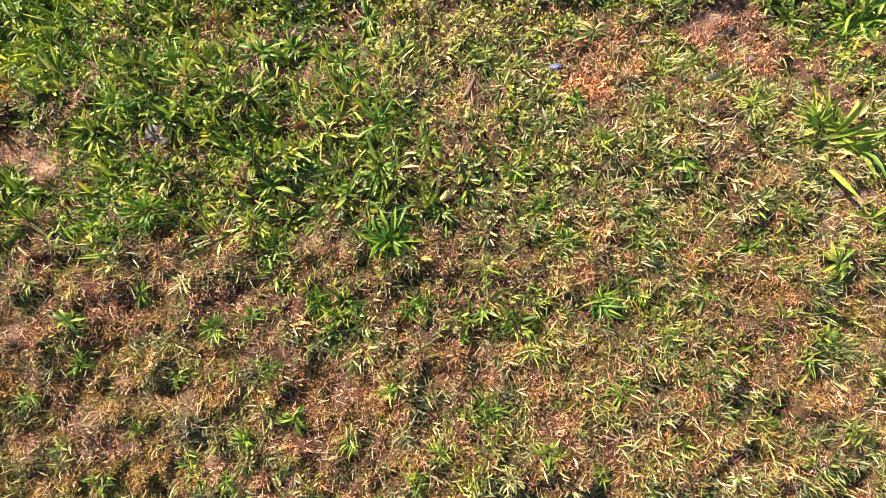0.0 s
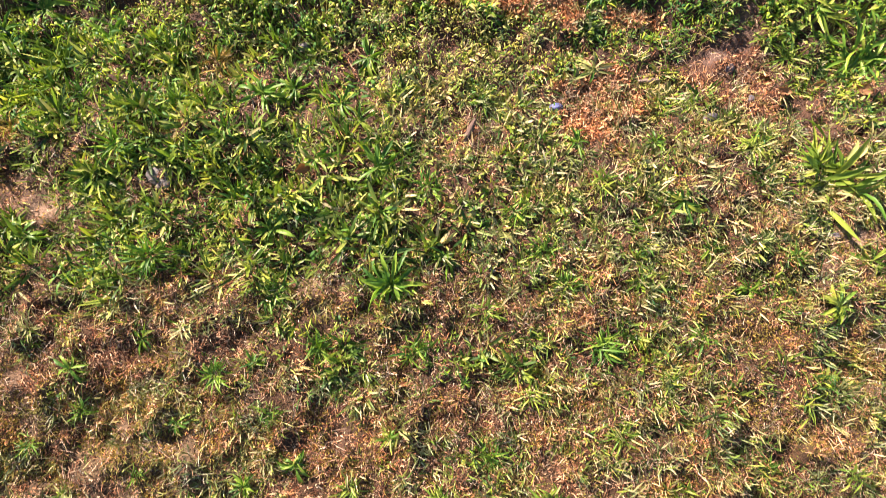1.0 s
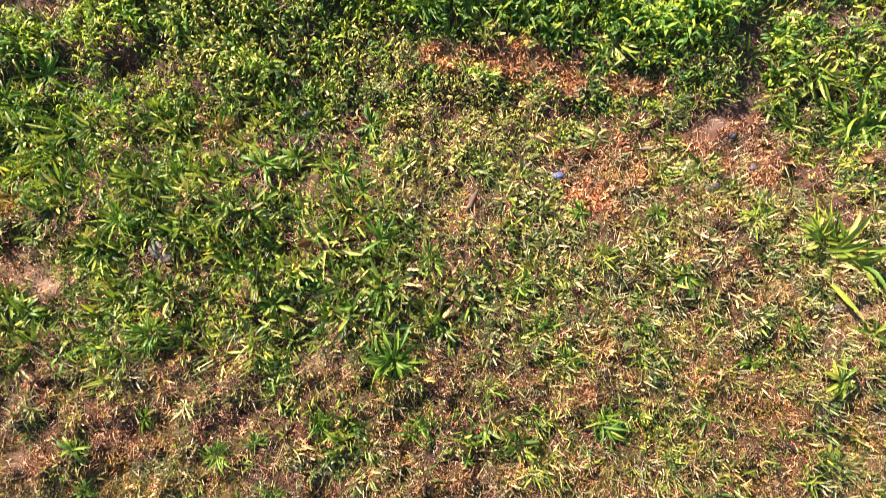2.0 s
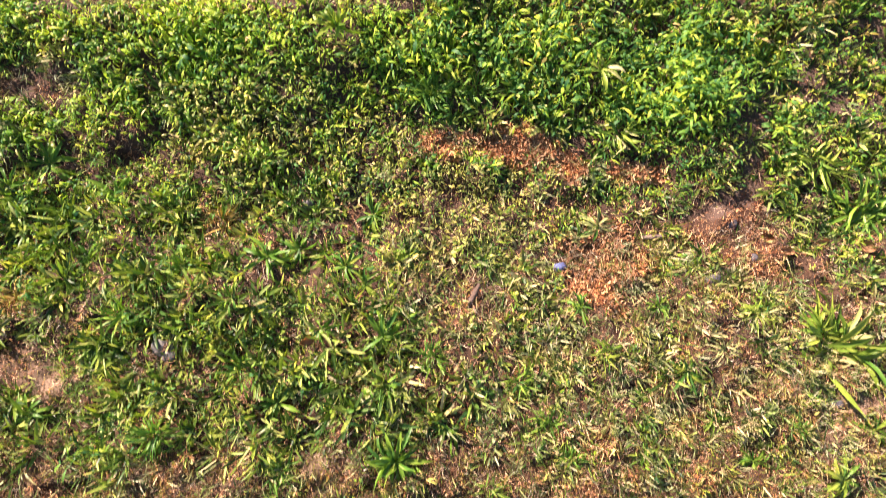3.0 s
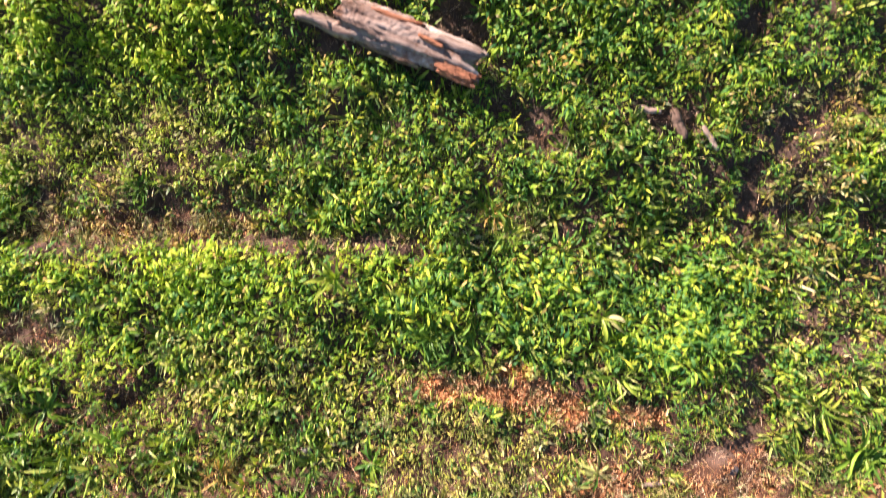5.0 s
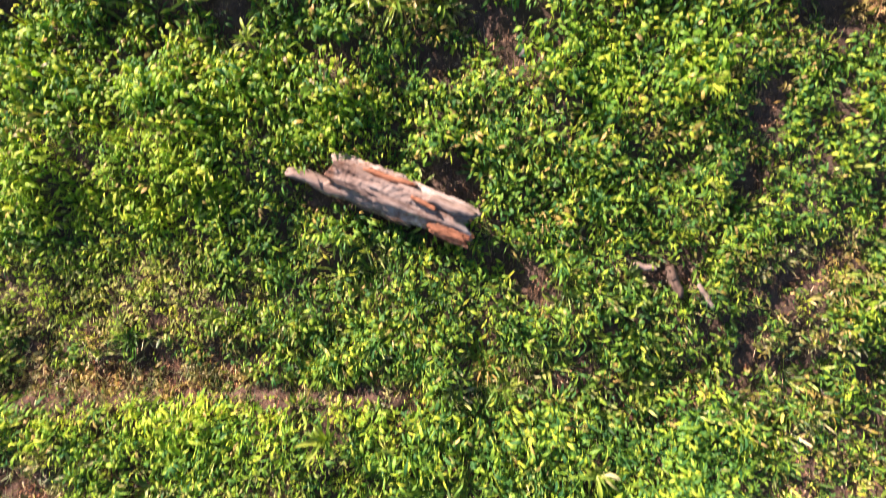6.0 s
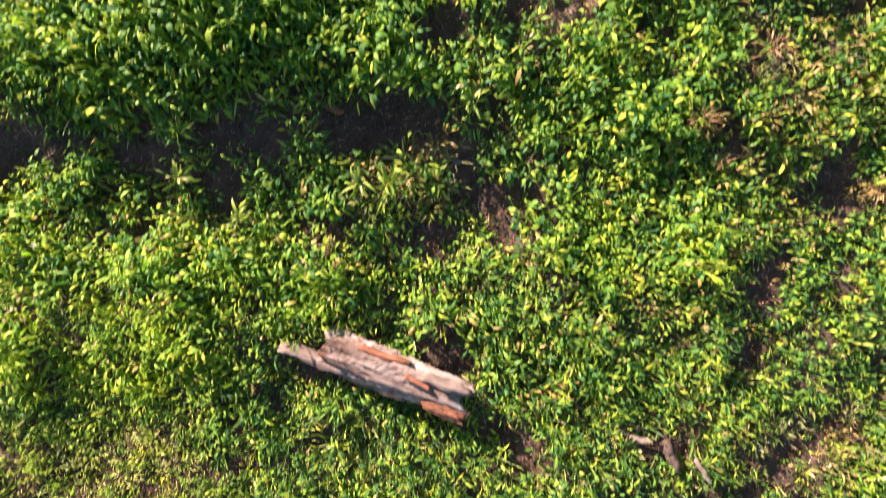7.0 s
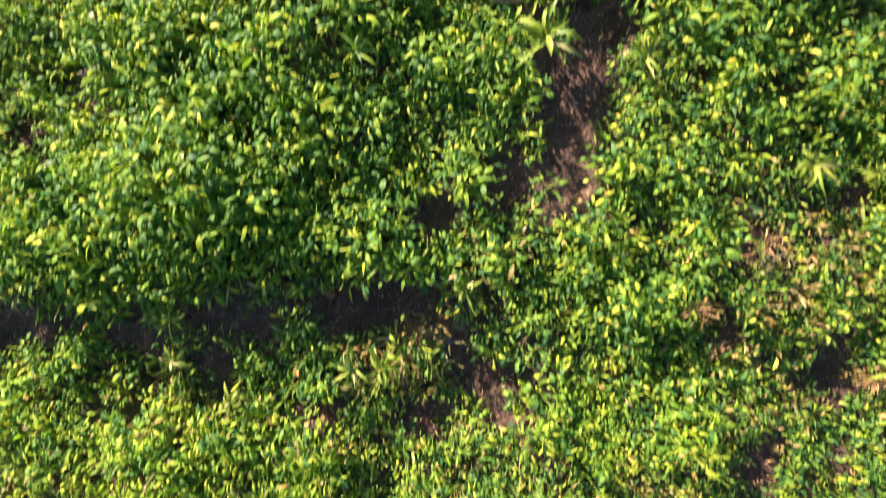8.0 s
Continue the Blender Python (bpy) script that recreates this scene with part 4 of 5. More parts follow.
ok = rng.uniform(0, 1, len(bx)) < (0.3 + 0.7 * f["bare"]) * (1 - 0.7 * f["dark"]) * (1 - 0.8 * f["broad"]) * (1 - 0.4 * f["pale"]) * (0.2 + 0.8 * step(0.3, 0.6, soft_noise(bx, by, 0.06, 95)))
bx, by, hol = bx[ok], by[ok], hol[ok]
n = len(bx)
tagged(blades("dead_fibres", seat(bx, by, hol, -0.003), rng.uniform(0, 2 * math.pi, n), rng.uniform(0.007, 0.024, n), rng.uniform(0.0006, 0.0013, n), rng.uniform(0.7, 1.5, n),
              rng.uniform(-0.5, 1.5, n), BIT_PROFILE, RUST, roll=rng.normal(0, 0.6, n)), "rust-coloured dead grass fibres matted on the earth", "litter", kind="stuff")
bx, by = scatter(620000, (-1.1, -0.58), (1.1, 1.2))
f, hol = fields(bx, by)
ok = rng.uniform(0, 1, len(bx)) < 1.05 * (0.35 + 0.35 * f["bare"] + 0.6 * f["bare"] * f["red"]) * (1 - 0.7 * f["dark"]) * (1 - 0.4 * f["pale"]) * (1 - 0.9 * f["broad"]) * (1 - 0.5 * step(0.6, 0.8, f["cover"])) * (0.12 + 0.88 * step(0.32, 0.52, 0.6 * soft_noise(bx, by, 0.05, 91) + 0.4 * soft_noise(bx, by, 0.02, 92)))
bx, by, hol = bx[ok], by[ok], hol[ok]
f = {k: v[ok] for k, v in f.items()}
n = len(bx)
args = dict(azimuth=rng.uniform(0, 2 * math.pi, n), length=rng.uniform(0.0025, 0.009, n) * (1 + 0.5 * f["red"]), width=rng.uniform(0.0011, 0.0027, n), lean=rng.uniform(0.95, 1.6, n),
            curl=rng.uniform(-0.3, 0.3, n), roll=rng.normal(0, 0.8, n))
base = seat(bx, by, hol, -0.001)
rusty = rng.uniform(0, 1, n) < 0.6 + 0.4 * f["red"]
for name, mask, mat, text in (("pale_litter", ~rusty, STRAW, "crumbled tan shreds of dead grass on the earth"),
                              ("litter", rusty, RUST, "rust-brown shreds of dead leaves on the bare earth")):
    tagged(blades(name, base[mask], profile=STEM_PROFILE, material=mat, **{k: v[mask] for k, v in args.items()}), text, "litter", kind="stuff")

# a drift of curled rusty leaf chips
bx, by = scatter(280000, (-0.3, 0.25), (0.75, 0.9))
f, hol = fields(bx, by)
ok = rng.uniform(0, 1, len(bx)) < f["chips"] * (0.35 + 0.65 * soft_noise(bx, by, 0.03, 81))
bx, by, hol = bx[ok], by[ok], hol[ok]
n = len(bx)
tagged(blades("leaf_chips", seat(bx, by, hol, -0.003), rng.uniform(0, 2 * math.pi, n), rng.uniform(0.006, 0.016, n), rng.uniform(0.002, 0.0042, n), rng.uniform(0.7, 1.6, n),
              rng.uniform(-0.5, 1.0, n), BIT_PROFILE, CHIP, roll=rng.normal(0, 0.7, n)), "drift of tan and rusty dead leaf chips", "litter", kind="stuff")

# dark crumbs on the bare soil between the weeds
bx, by = scatter(160000, (-1.1, 1.1), (1.1, 2.7))
f, hol = fields(bx, by)
ok = rng.uniform(0, 1, len(bx)) < f["bare"] * (1 - f["cover"])
bx, by, hol = bx[ok], by[ok], hol[ok]
n = len(bx)
tagged(blades("soil_crumbs", seat(bx, by, hol, -0.001), rng.uniform(0, 2 * math.pi, n), rng.uniform(0.003, 0.012, n), rng.uniform(0.0012, 0.0032, n), rng.uniform(0.3, 1.5, n),
              rng.uniform(-0.2, 0.5, n), STEM_PROFILE, CRUMB, roll=rng.normal(0, 0.8, n)), "dark brown plant crumbs on bare soil", "litter", kind="stuff")

# moss cushions
bx, by = scatter(560000, (-1.1, -0.58), (1.1, 0.6))
f, hol = fields(bx, by)
ok = rng.uniform(0, 1, len(bx)) < f["moss"] * (1 - step(0.5, 0.8, f["cover"])) * step(0.24, 0.55, soft_noise(bx, by, 0.04, 31))
bx, by, hol = bx[ok], by[ok], hol[ok]
n = len(bx)
tagged(blades("moss", seat(bx, by, hol), rng.uniform(0, 2 * math.pi, n), rng.uniform(0.005, 0.013, n), rng.uniform(0.0010, 0.0021, n), rng.uniform(0.1, 1.2, n),
              rng.uniform(0, 0.8, n), BIT_PROFILE, MOSS), "golden green moss cushions on the earth", "moss", kind="stuff")

# rougher growth of the field around
def field_growth(n, lo, hi, length, width, fall):
    bx, by = scatter(n, lo, hi)
    out_by = np.maximum(np.abs(bx) - 1.12, np.abs(by - 1.05) - 1.66)
    lumps = 0.55 * soft_noise(bx, by, 0.32, 101) + 0.45 * soft_noise(bx, by, 0.09, 102)
    ok = (out_by > 0) & (rng.uniform(0, 1, len(bx)) < 1.2 * np.exp(-fall * out_by) * step(0.22, 0.5, lumps))
    bx, by, lumps = bx[ok], by[ok], lumps[ok]
    n = len(bx)
    args = dict(azimuth=rng.uniform(0, 2 * math.pi, n), length=rng.uniform(*length, n) * (0.6 + 0.8 * lumps), width=rng.uniform(*width, n), lean=rng.uniform(0.2, 1.2, n), curl=rng.uniform(0.1, 1.0, n))
    base = seat(bx, by, np.zeros(n))
    kind = 0.6 * soft_noise(bx, by, 0.5, 103) + 0.4 * rng.uniform(0, 1, n)
    for name, mask, mat, text in (("field_weeds", kind < 0.52, BROAD, "rough green weeds of the surrounding field"),
                                  ("field_grass", (kind >= 0.52) & (kind < 0.7), GRASS, "rough green grass of the surrounding field"),
                                  ("dry_field_grass", kind >= 0.7, DULL, "drying olive grass of the surrounding field")):
        tagged(blades(name, base[mask], profile=BIT_PROFILE, material=mat, **{k: v[mask] for k, v in args.items()}), text, "grass", kind="stuff")


field_growth(140000, (-3.9, -3.3), (3.9, 5.4), (0.025, 0.065), (0.007, 0.018), 0.6)
field_growth(70000, (-9, -8), (9, 10), (0.05, 0.11), (0.014, 0.03), 0.18)

# ---- single plants ----


def part(name, bm, material, parent, label=""):
    me = bpy.data.meshes.new(name)
    bm.to_mesh(me)
    bm.free()
    me.materials.append(material)
    for p in me.polygons:
        p.use_smooth = True
    ob = new(name, me)
    ob.parent = parent
    return tagged(ob, label)


def leaf_mesh(name, width, droop, twist, blunt, bend, material):
    """One leaf a metre long, to be scaled: it leaves the origin along x, arches over and is folded along its rib."""
    bm = bmesh.new()
    rows = []
    x = z = 0.0
    steps = 6
    for i in range(steps + 1):
        s = i / steps
        angle = droop * (s ** 1.4)
        if i:
            x, z = x + math.cos(angle) / steps, z - math.sin(angle) / steps
        w = width * (0.22 + 0.78 * math.sin(math.pi * min(1, s ** blunt)) ** 0.8) * (1 - s ** 6) + 0.004
        lift = 0.22 * w
        t = twist * s
        row = []
        for c in (-1, 0, 1):
            yy, zz = c * w / 2 + bend * (1.6 * s * s - 0.5 * s), lift * abs(c) + 0.12 * w * math.sin(9 * s + 3 * c)
            row.append(bm.verts.new((x, yy * math.cos(t) - zz * math.sin(t), z + yy * math.sin(t) + zz * math.cos(t))))
        rows.append(row)
    for a, b in zip(rows, rows[1:]):
        for i in range(2):
            bm.faces.new((a[i], b[i], b[i + 1], a[i + 1]))
    me = bpy.data.meshes.new(name)
    bm.to_mesh(me)
    bm.free()
    me.materials.append(material)
    for p in me.polygons:
        p.use_smooth = True
    return me


# width, droop, twist, bluntness, sideways bend
SHAPES = {
    "plantain": ((0.15, 0.7, 0.5, 1.3, 0.10), (0.17, 1.1, -0.7, 1.5, -0.16), (0.13, 0.4, 0.9, 1.2, 0.05), (0.155, 1.7, 0.2, 1.6, 0.2), (0.14, 2.2, -1.0, 1.4, -0.08), (0.16, 0.9, 1.3, 1.3, -0.22)),
    "tuft": ((0.085, 0.7, 0.8, 0.8, 0.12), (0.07, 1.2, -0.9, 0.8, -0.2), (0.095, 0.3, 0.5, 0.9, 0.05), (0.075, 1.7, 0.3, 0.8, 0.24), (0.08, 2.3, -1.2, 0.8, -0.1), (0.085, 1.0, 1.4, 0.8, -0.25)),
    "sheaf": ((0.10, 0.6, 0.6, 1.2, 0.10), (0.09, 1.1, -0.7, 1.2, -0.16), (0.115, 0.3, 0.4, 1.4, 0.05), (0.095, 1.6, 0.3, 1.2, 0.2), (0.085, 1.4, -0.9, 1.2, -0.1), (0.10, 0.9, 1.0, 1.3, -0.2)),
}
LEAVES = {}
for shade, mat in (("green", LEAF_GREEN), ("light", LEAF_LIGHT), ("faded", LEAF_FADED), ("golden", LEAF_GOLD), ("withered", LEAF_BROWN)):
    for kind, shapes in SHAPES.items():
        LEAVES[kind, shade] = [leaf_mesh("leaf", *shape, mat) for shape in shapes]
WORDS = {
    ("plantain", "green"): "dark green plantain rosette with long narrow leaves", ("plantain", "light"): "fresh yellow-green rosette of long narrow leaves",
    ("plantain", "faded"): "half-withered rosette with pale straw-green leaves", ("tuft", "green"): "green tuft of coarse grass on thin lawn",
    ("sheaf", "green"): "large green clump of long grassy leaves", ("sheaf", "light"): "large light green clump of long grassy leaves",
    ("sheaf", "faded"): "large pale clump of long grassy leaves", ("tuft", "light"): "light green tuft of coarse grass blades", ("tuft", "faded"): "fading tuft of coarse grass with pale blades",
    ("tuft", "golden"): "golden brown tuft of drying grass", ("tuft", "withered"): "withered brown clump of dead stalks among weeds",
}
plant_rng = random.Random(5)


def plant(x, y, radius, kind, lift=30, n=14, pale=0.0, aim=None, fan=60, rise=0.0, tint=""):
    """A rosette or tuft as wide as 2 * radius: leaves all round, the inner ones steeper."""
    main = tint or "faded" if tint or pale > 0.55 else "light" if pale > 0.25 else "green"
    z = float(land(np.array([x]), np.array([y]))[0])
    holder = tagged(new("plantain" if kind == "plantain" else "grass_tuft"), WORDS[kind, main], "plant" if kind == "plantain" else "grass tuft",
                    "plantain rosettes in the grass" if kind == "plantain" else "coarse grass tufts")
    holder.matrix_world = pose(x, y, z + 0.004)
    turn = plant_rng.uniform(0, 360)
    if rise:
        bm = bmesh.new()
        bmesh.ops.create_cone(bm, segments=7, radius1=0.003, radius2=0.0016, depth=rise + 0.004, cap_ends=True, matrix=pose(0, 0, rise / 2 - 0.002))
        part("stem", bm, LEAF_LIGHT, holder)
    n, radius = round(n * (2.2 if kind == "plantain" else 3.2)), radius * 0.76
    crown = radius * (0.10 if kind == "plantain" else 0.32)
    for i in range(n):
        inner = i / n
        shade = main
        if plant_rng.random() < 0.22:
            shade = plant_rng.choice(("green", "light", "faded") if pale > 0.1 else ("green", "light"))
        leaf = new("leaf", plant_rng.choice(LEAVES[kind, shade]))
        leaf.parent = holder
        size = radius * plant_rng.uniform(0.35, 1.25) * (1.1 - 0.2 * inner)
        up = lift * (0.4 + 0.9 * inner) + plant_rng.gauss(0, 12)
        a = turn + 137.5 * i + plant_rng.gauss(0, 45)
        if aim is not None:
            a = aim + plant_rng.gauss(0, fan)
        leaf.matrix_local = pose(0, 0, rise + 0.002 + 0.003 * inner, 0, 0, a) @ pose(crown * plant_rng.gauss(0.4, 0.5), crown * plant_rng.gauss(0, 0.6), 0, plant_rng.gauss(0, 24), -up, 0) @ Matrix.Diagonal((size, (0.4 * size + 0.6 * radius) * plant_rng.uniform(0.7, 1.2), size, 1))


plant(-0.106, 0.018, 0.084, "plantain", lift=45, n=22)
plant(-0.140, 0.254, 0.085, "plantain", lift=20, n=20)
plant(0.497, 0.184, 0.069, "plantain", lift=30, n=16)
plant(0.815, 0.226, 0.146, "sheaf", lift=28, n=30, pale=.3, aim=5, fan=75)
plant(0.789, 0.260, 0.072, "plantain", lift=35, n=12, pale=.35, aim=120, fan=50)
plant(0.800, -0.028, 0.071, "plantain", lift=15, n=14, pale=.5)
plant(-0.347, 0.127, 0.069, "plantain", lift=30, n=14)
plant(-0.576, 0.071, 0.067, "tuft", lift=45, n=26)
plant(-0.675, 0.301, 0.068, "tuft", lift=50, n=24)
plant(-0.426, 0.192, 0.069, "tuft", lift=45, n=24)
plant(-0.835, 0.108, 0.067, "plantain", lift=25, n=16)
plant(-0.387, 0.420, 0.081, "plantain", lift=30, n=18)
plant(-0.220, 0.400, 0.068, "plantain", lift=25, n=14)
plant(-0.698, -0.138, 0.045, "plantain", lift=20, n=10)
plant(-0.501, -0.237, 0.042, "plantain", lift=15, n=9)
plant(-0.279, -0.316, 0.066, "plantain", lift=12, n=12)
plant(0.314, -0.110, 0.065, "tuft", lift=30, n=24)
plant(0.284, 0.315, 0.051, "plantain", lift=25, n=13)
plant(0.338, 0.490, 0.070, "plantain", lift=15, n=13, pale=.8)
plant(0.947, 0.516, 0.122, "sheaf", lift=30, n=22, pale=.1)
plant(0.785, 0.515, 0.062, "tuft", lift=25, n=18, pale=.5)
plant(0.661, 0.304, 0.061, "tuft", lift=25, n=24, pale=.3)
plant(0.890, 0.060, 0.058, "plantain", lift=35, n=12, pale=.3)
plant(0.246, 0.018, 0.048, "tuft", lift=40, n=18)
plant(0.202, 0.082, 0.052, "tuft", lift=35, n=18)
plant(0.093, -0.316, 0.052, "tuft", lift=35, n=18, pale=.2)
plant(-0.435, -0.150, 0.045, "tuft", lift=40, n=18)
plant(-0.338, -0.004, 0.061, "tuft", lift=45, n=22, pale=.2)
plant(-0.566, 0.397, 0.061, "tuft", lift=45, n=20)
plant(-0.678, -0.215, 0.038, "tuft", lift=30, n=14)
plant(-0.264, 0.272, 0.057, "plantain", lift=45, n=10, pale=.2)
plant(-0.028, 0.212, 0.059, "tuft", lift=35, n=20)
plant(0.007, 0.064, 0.059, "plantain", lift=15, n=9)
plant(-0.614, -0.419, 0.041, "tuft", lift=35, n=16)
plant(-0.470, -0.398, 0.036, "tuft", lift=35, n=14)
plant(0.346, -0.272, 0.049, "tuft", lift=30, n=16, pale=.4)
plant(0.200, -0.385, 0.048, "tuft", lift=30, n=16, pale=.4)
plant(0.623, -0.340, 0.046, "tuft", lift=35, n=16)
plant(-0.059, -0.114, 0.053, "tuft", lift=30, n=18)
plant(0.039, -0.174, 0.033, "plantain", lift=20, n=8)
plant(-0.245, -0.108, 0.055, "tuft", lift=35, n=20)
plant(0.627, 0.001, 0.052, "plantain", lift=20, n=12, pale=.2)
plant(0.554, 0.088, 0.047, "plantain", lift=20, n=11, pale=.1)
plant(0.147, 0.165, 0.049, "tuft", lift=35, n=16)
plant(0.327, 0.226, 0.047, "tuft", lift=35, n=16, pale=.3)
plant(-0.776, 0.417, 0.061, "tuft", lift=45, n=20)
plant(-0.579, -0.086, 0.039, "plantain", lift=20, n=8)
plant(-0.325, -0.223, 0.038, "tuft", lift=30, n=14)
plant(-0.004, -0.382, 0.043, "tuft", lift=30, n=16, pale=.3)
plant(-0.168, 0.516, 0.070, "plantain", lift=20, n=14)
plant(-0.907, 0.632, 0.090, "plantain", lift=30, n=20)
plant(-0.742, 0.561, 0.087, "plantain", lift=25, n=18)
plant(-0.808, 0.843, 0.072, "plantain", lift=15, n=10, pale=1)
plant(-0.244, 0.929, 0.081, "plantain", lift=70, n=16, pale=.3, rise=.03)
plant(-0.326, 0.440, 0.075, "plantain", lift=30, n=16)
plant(-0.179, 0.361, 0.061, "plantain", lift=20, n=11, pale=.5)
plant(0.845, 0.635, 0.091, "tuft", lift=25, n=16, pale=.5)
plant(0.388, 0.700, 0.078, "tuft", lift=25, n=20, pale=.3)
plant(0.839, 0.951, 0.065, "tuft", lift=35, n=18, pale=.6)
plant(0.973, 0.511, 0.080, "plantain", lift=30, n=18)
plant(-0.041, 0.797, 0.078, "tuft", lift=40, n=24)
plant(0.063, 0.804, 0.065, "tuft", lift=40, n=20)
plant(-0.985, 0.580, 0.064, "plantain", lift=30, n=14)
plant(-1.002, 0.724, 0.058, "plantain", lift=15, n=9, pale=.6)
plant(-0.579, 0.581, 0.058, "plantain", lift=25, n=12)
plant(-0.402, 0.659, 0.054, "plantain", lift=20, n=11)
plant(0.289, 0.465, 0.058, "plantain", lift=12, n=11, pale=.8)
plant(-0.577, 0.936, 0.059, "plantain", lift=30, n=12)
plant(-0.693, 1.139, 0.062, "tuft", lift=35, n=18)
plant(0.087, 1.093, 0.078, "tuft", lift=35, n=22, pale=.4)
plant(0.146, 1.023, 0.065, "tuft", lift=35, n=18, pale=.3)
plant(0.347, 0.840, 0.072, "plantain", lift=45, n=12, pale=.3, rise=.03)
plant(-0.043, 0.788, 0.065, "tuft", lift=40, n=20)
plant(-0.155, 1.286, 0.088, "tuft", lift=30, n=12)
plant(0.182, 1.371, 0.052, "plantain", lift=35, n=12, pale=.3)
plant(-0.091, 1.505, 0.044, "plantain", lift=40, n=9, pale=.2)
plant(0.261, 1.216, 0.051, "plantain", lift=20, n=8, pale=.5)
plant(-0.515, 1.852, 0.054, "plantain", lift=55, n=12, pale=.3, rise=.045)
plant(-0.091, 1.838, 0.065, "plantain", lift=40, n=14, pale=.3, rise=.045)
plant(-0.391, 1.769, 0.050, "plantain", lift=40, n=12, pale=.3, rise=.045)
plant(0.078, 2.001, 0.055, "plantain", lift=40, n=13, pale=.3, rise=.045)
plant(-0.540, 1.945, 0.053, "plantain", lift=25, n=10, rise=.045)
plant(-0.053, 2.073, 0.063, "plantain", lift=30, n=13, rise=.045)
plant(-0.150, 1.838, 0.047, "plantain", lift=45, n=10, pale=.3, rise=.045)
plant(0.221, 2.463, 0.080, "plantain", lift=45, n=18, pale=.3, rise=.045)
plant(0.703, 2.230, 0.066, "plantain", lift=40, n=16, pale=.3, rise=.045)
plant(0.400, 2.429, 0.058, "plantain", lift=35, n=14, pale=.3, rise=.045)
plant(-0.084, 2.057, 0.063, "plantain", lift=25, n=13, rise=.045)
plant(-0.500, 1.939, 0.053, "plantain", lift=25, n=10, rise=.045)
plant(0.127, 2.424, 0.048, "plantain", lift=35, n=11, rise=.045)
plant(-0.123, 2.439, 0.054, "plantain", lift=35, n=12, rise=.045)
plant(0.828, 2.218, 0.053, "plantain", lift=40, n=12, pale=.3, rise=.045)
plant(-0.782, -0.064, 0.037, "tuft", lift=27, n=13, pale=0.6)
plant(-0.638, -0.032, 0.037, "tuft", lift=24, n=11, pale=0.6)
plant(-0.496, -0.064, 0.041, "tuft", lift=35, n=14, pale=0.6)
plant(-0.362, -0.129, 0.037, "plantain", lift=22, n=13, pale=0.0)
plant(-0.156, -0.172, 0.043, "tuft", lift=35, n=11, pale=0.6)
plant(-0.101, -0.267, 0.036, "plantain", lift=27, n=10, pale=0.3)
plant(-0.173, -0.358, 0.042, "tuft", lift=37, n=13, pale=0.3)
plant(-0.046, -0.431, 0.040, "tuft", lift=32, n=14, pale=0.1)
plant(-0.371, -0.355, 0.036, "plantain", lift=27, n=14, pale=0.1)
plant(-0.753, -0.270, 0.035, "tuft", lift=36, n=12, pale=0.0)
plant(-0.566, -0.332, 0.035, "tuft", lift=41, n=9, pale=0.1)
plant(-0.398, -0.424, 0.035, "tuft", lift=44, n=13, pale=0.0)
plant(-0.694, -0.359, 0.031, "plantain", lift=29, n=9, pale=0.3)
plant(0.085, -0.033, 0.045, "tuft", lift=35, n=13, pale=0.3)
plant(0.171, -0.196, 0.046, "tuft", lift=42, n=12, pale=0.3)
plant(0.440, -0.177, 0.044, "tuft", lift=43, n=13, pale=0.3)
plant(0.514, -0.089, 0.047, "tuft", lift=24, n=11, pale=0.0)
plant(0.710, -0.222, 0.045, "tuft", lift=21, n=10, pale=0.3)
plant(0.793, -0.353, 0.047, "tuft", lift=26, n=11, pale=0.3)
plant(0.452, -0.380, 0.046, "tuft", lift=44, n=14, pale=0.3)
plant(0.296, -0.428, 0.043, "tuft", lift=33, n=13, pale=0.3)
plant(0.561, -0.434, 0.037, "plantain", lift=38, n=11, pale=0.6)
plant(0.123, -0.425, 0.038, "tuft", lift=38, n=12, pale=0.6)
plant(0.396, 0.024, 0.041, "plantain", lift=27, n=11, pale=0.0)
plant(0.718, 0.071, 0.047, "tuft", lift=28, n=13, pale=0.1)
plant(0.579, 0.227, 0.045, "tuft", lift=42, n=11, pale=0.6)
plant(0.404, 0.130, 0.047, "tuft", lift=38, n=13, pale=0.0)
plant(0.455, 0.316, 0.041, "plantain", lift=42, n=14, pale=0.1)
plant(0.542, 0.399, 0.045, "tuft", lift=40, n=13, pale=0.3)

# golden and withered tufts
plant(-0.900, 0.335, 0.062, "tuft", lift=40, n=18, tint="golden")
plant(-0.840, 0.345, 0.045, "tuft", lift=30, n=12, pale=0.2)
plant(-0.500, 0.500, 0.055, "tuft", lift=48, n=14, tint="golden")
plant(0.105, 1.070, 0.062, "tuft", lift=45, n=14, tint="golden")
plant(0.835, 0.962, 0.050, "tuft", lift=40, n=12, tint="golden")
plant(0.523, 1.963, 0.042, "tuft", lift=35, n=14, tint="withered", rise=.03)
plant(0.635, 2.085, 0.046, "tuft", lift=35, n=14, tint="withered", rise=.03)
plant(0.568, 1.884, 0.034, "tuft", lift=35, n=12, tint="withered", rise=.03)
plant(0.878, 1.820, 0.040, "tuft", lift=35, n=12, tint="withered", rise=.03)
plant(-0.075, 1.850, 0.050, "tuft", lift=45, n=12, tint="golden", rise=.03)

# ---- the log and the small things ----


def lump(x, y, z, amount, seed, size):
    return amount * noise.noise(Vector((x, y, z)) / size + Vector((seed, seed * 1.7, 0)))


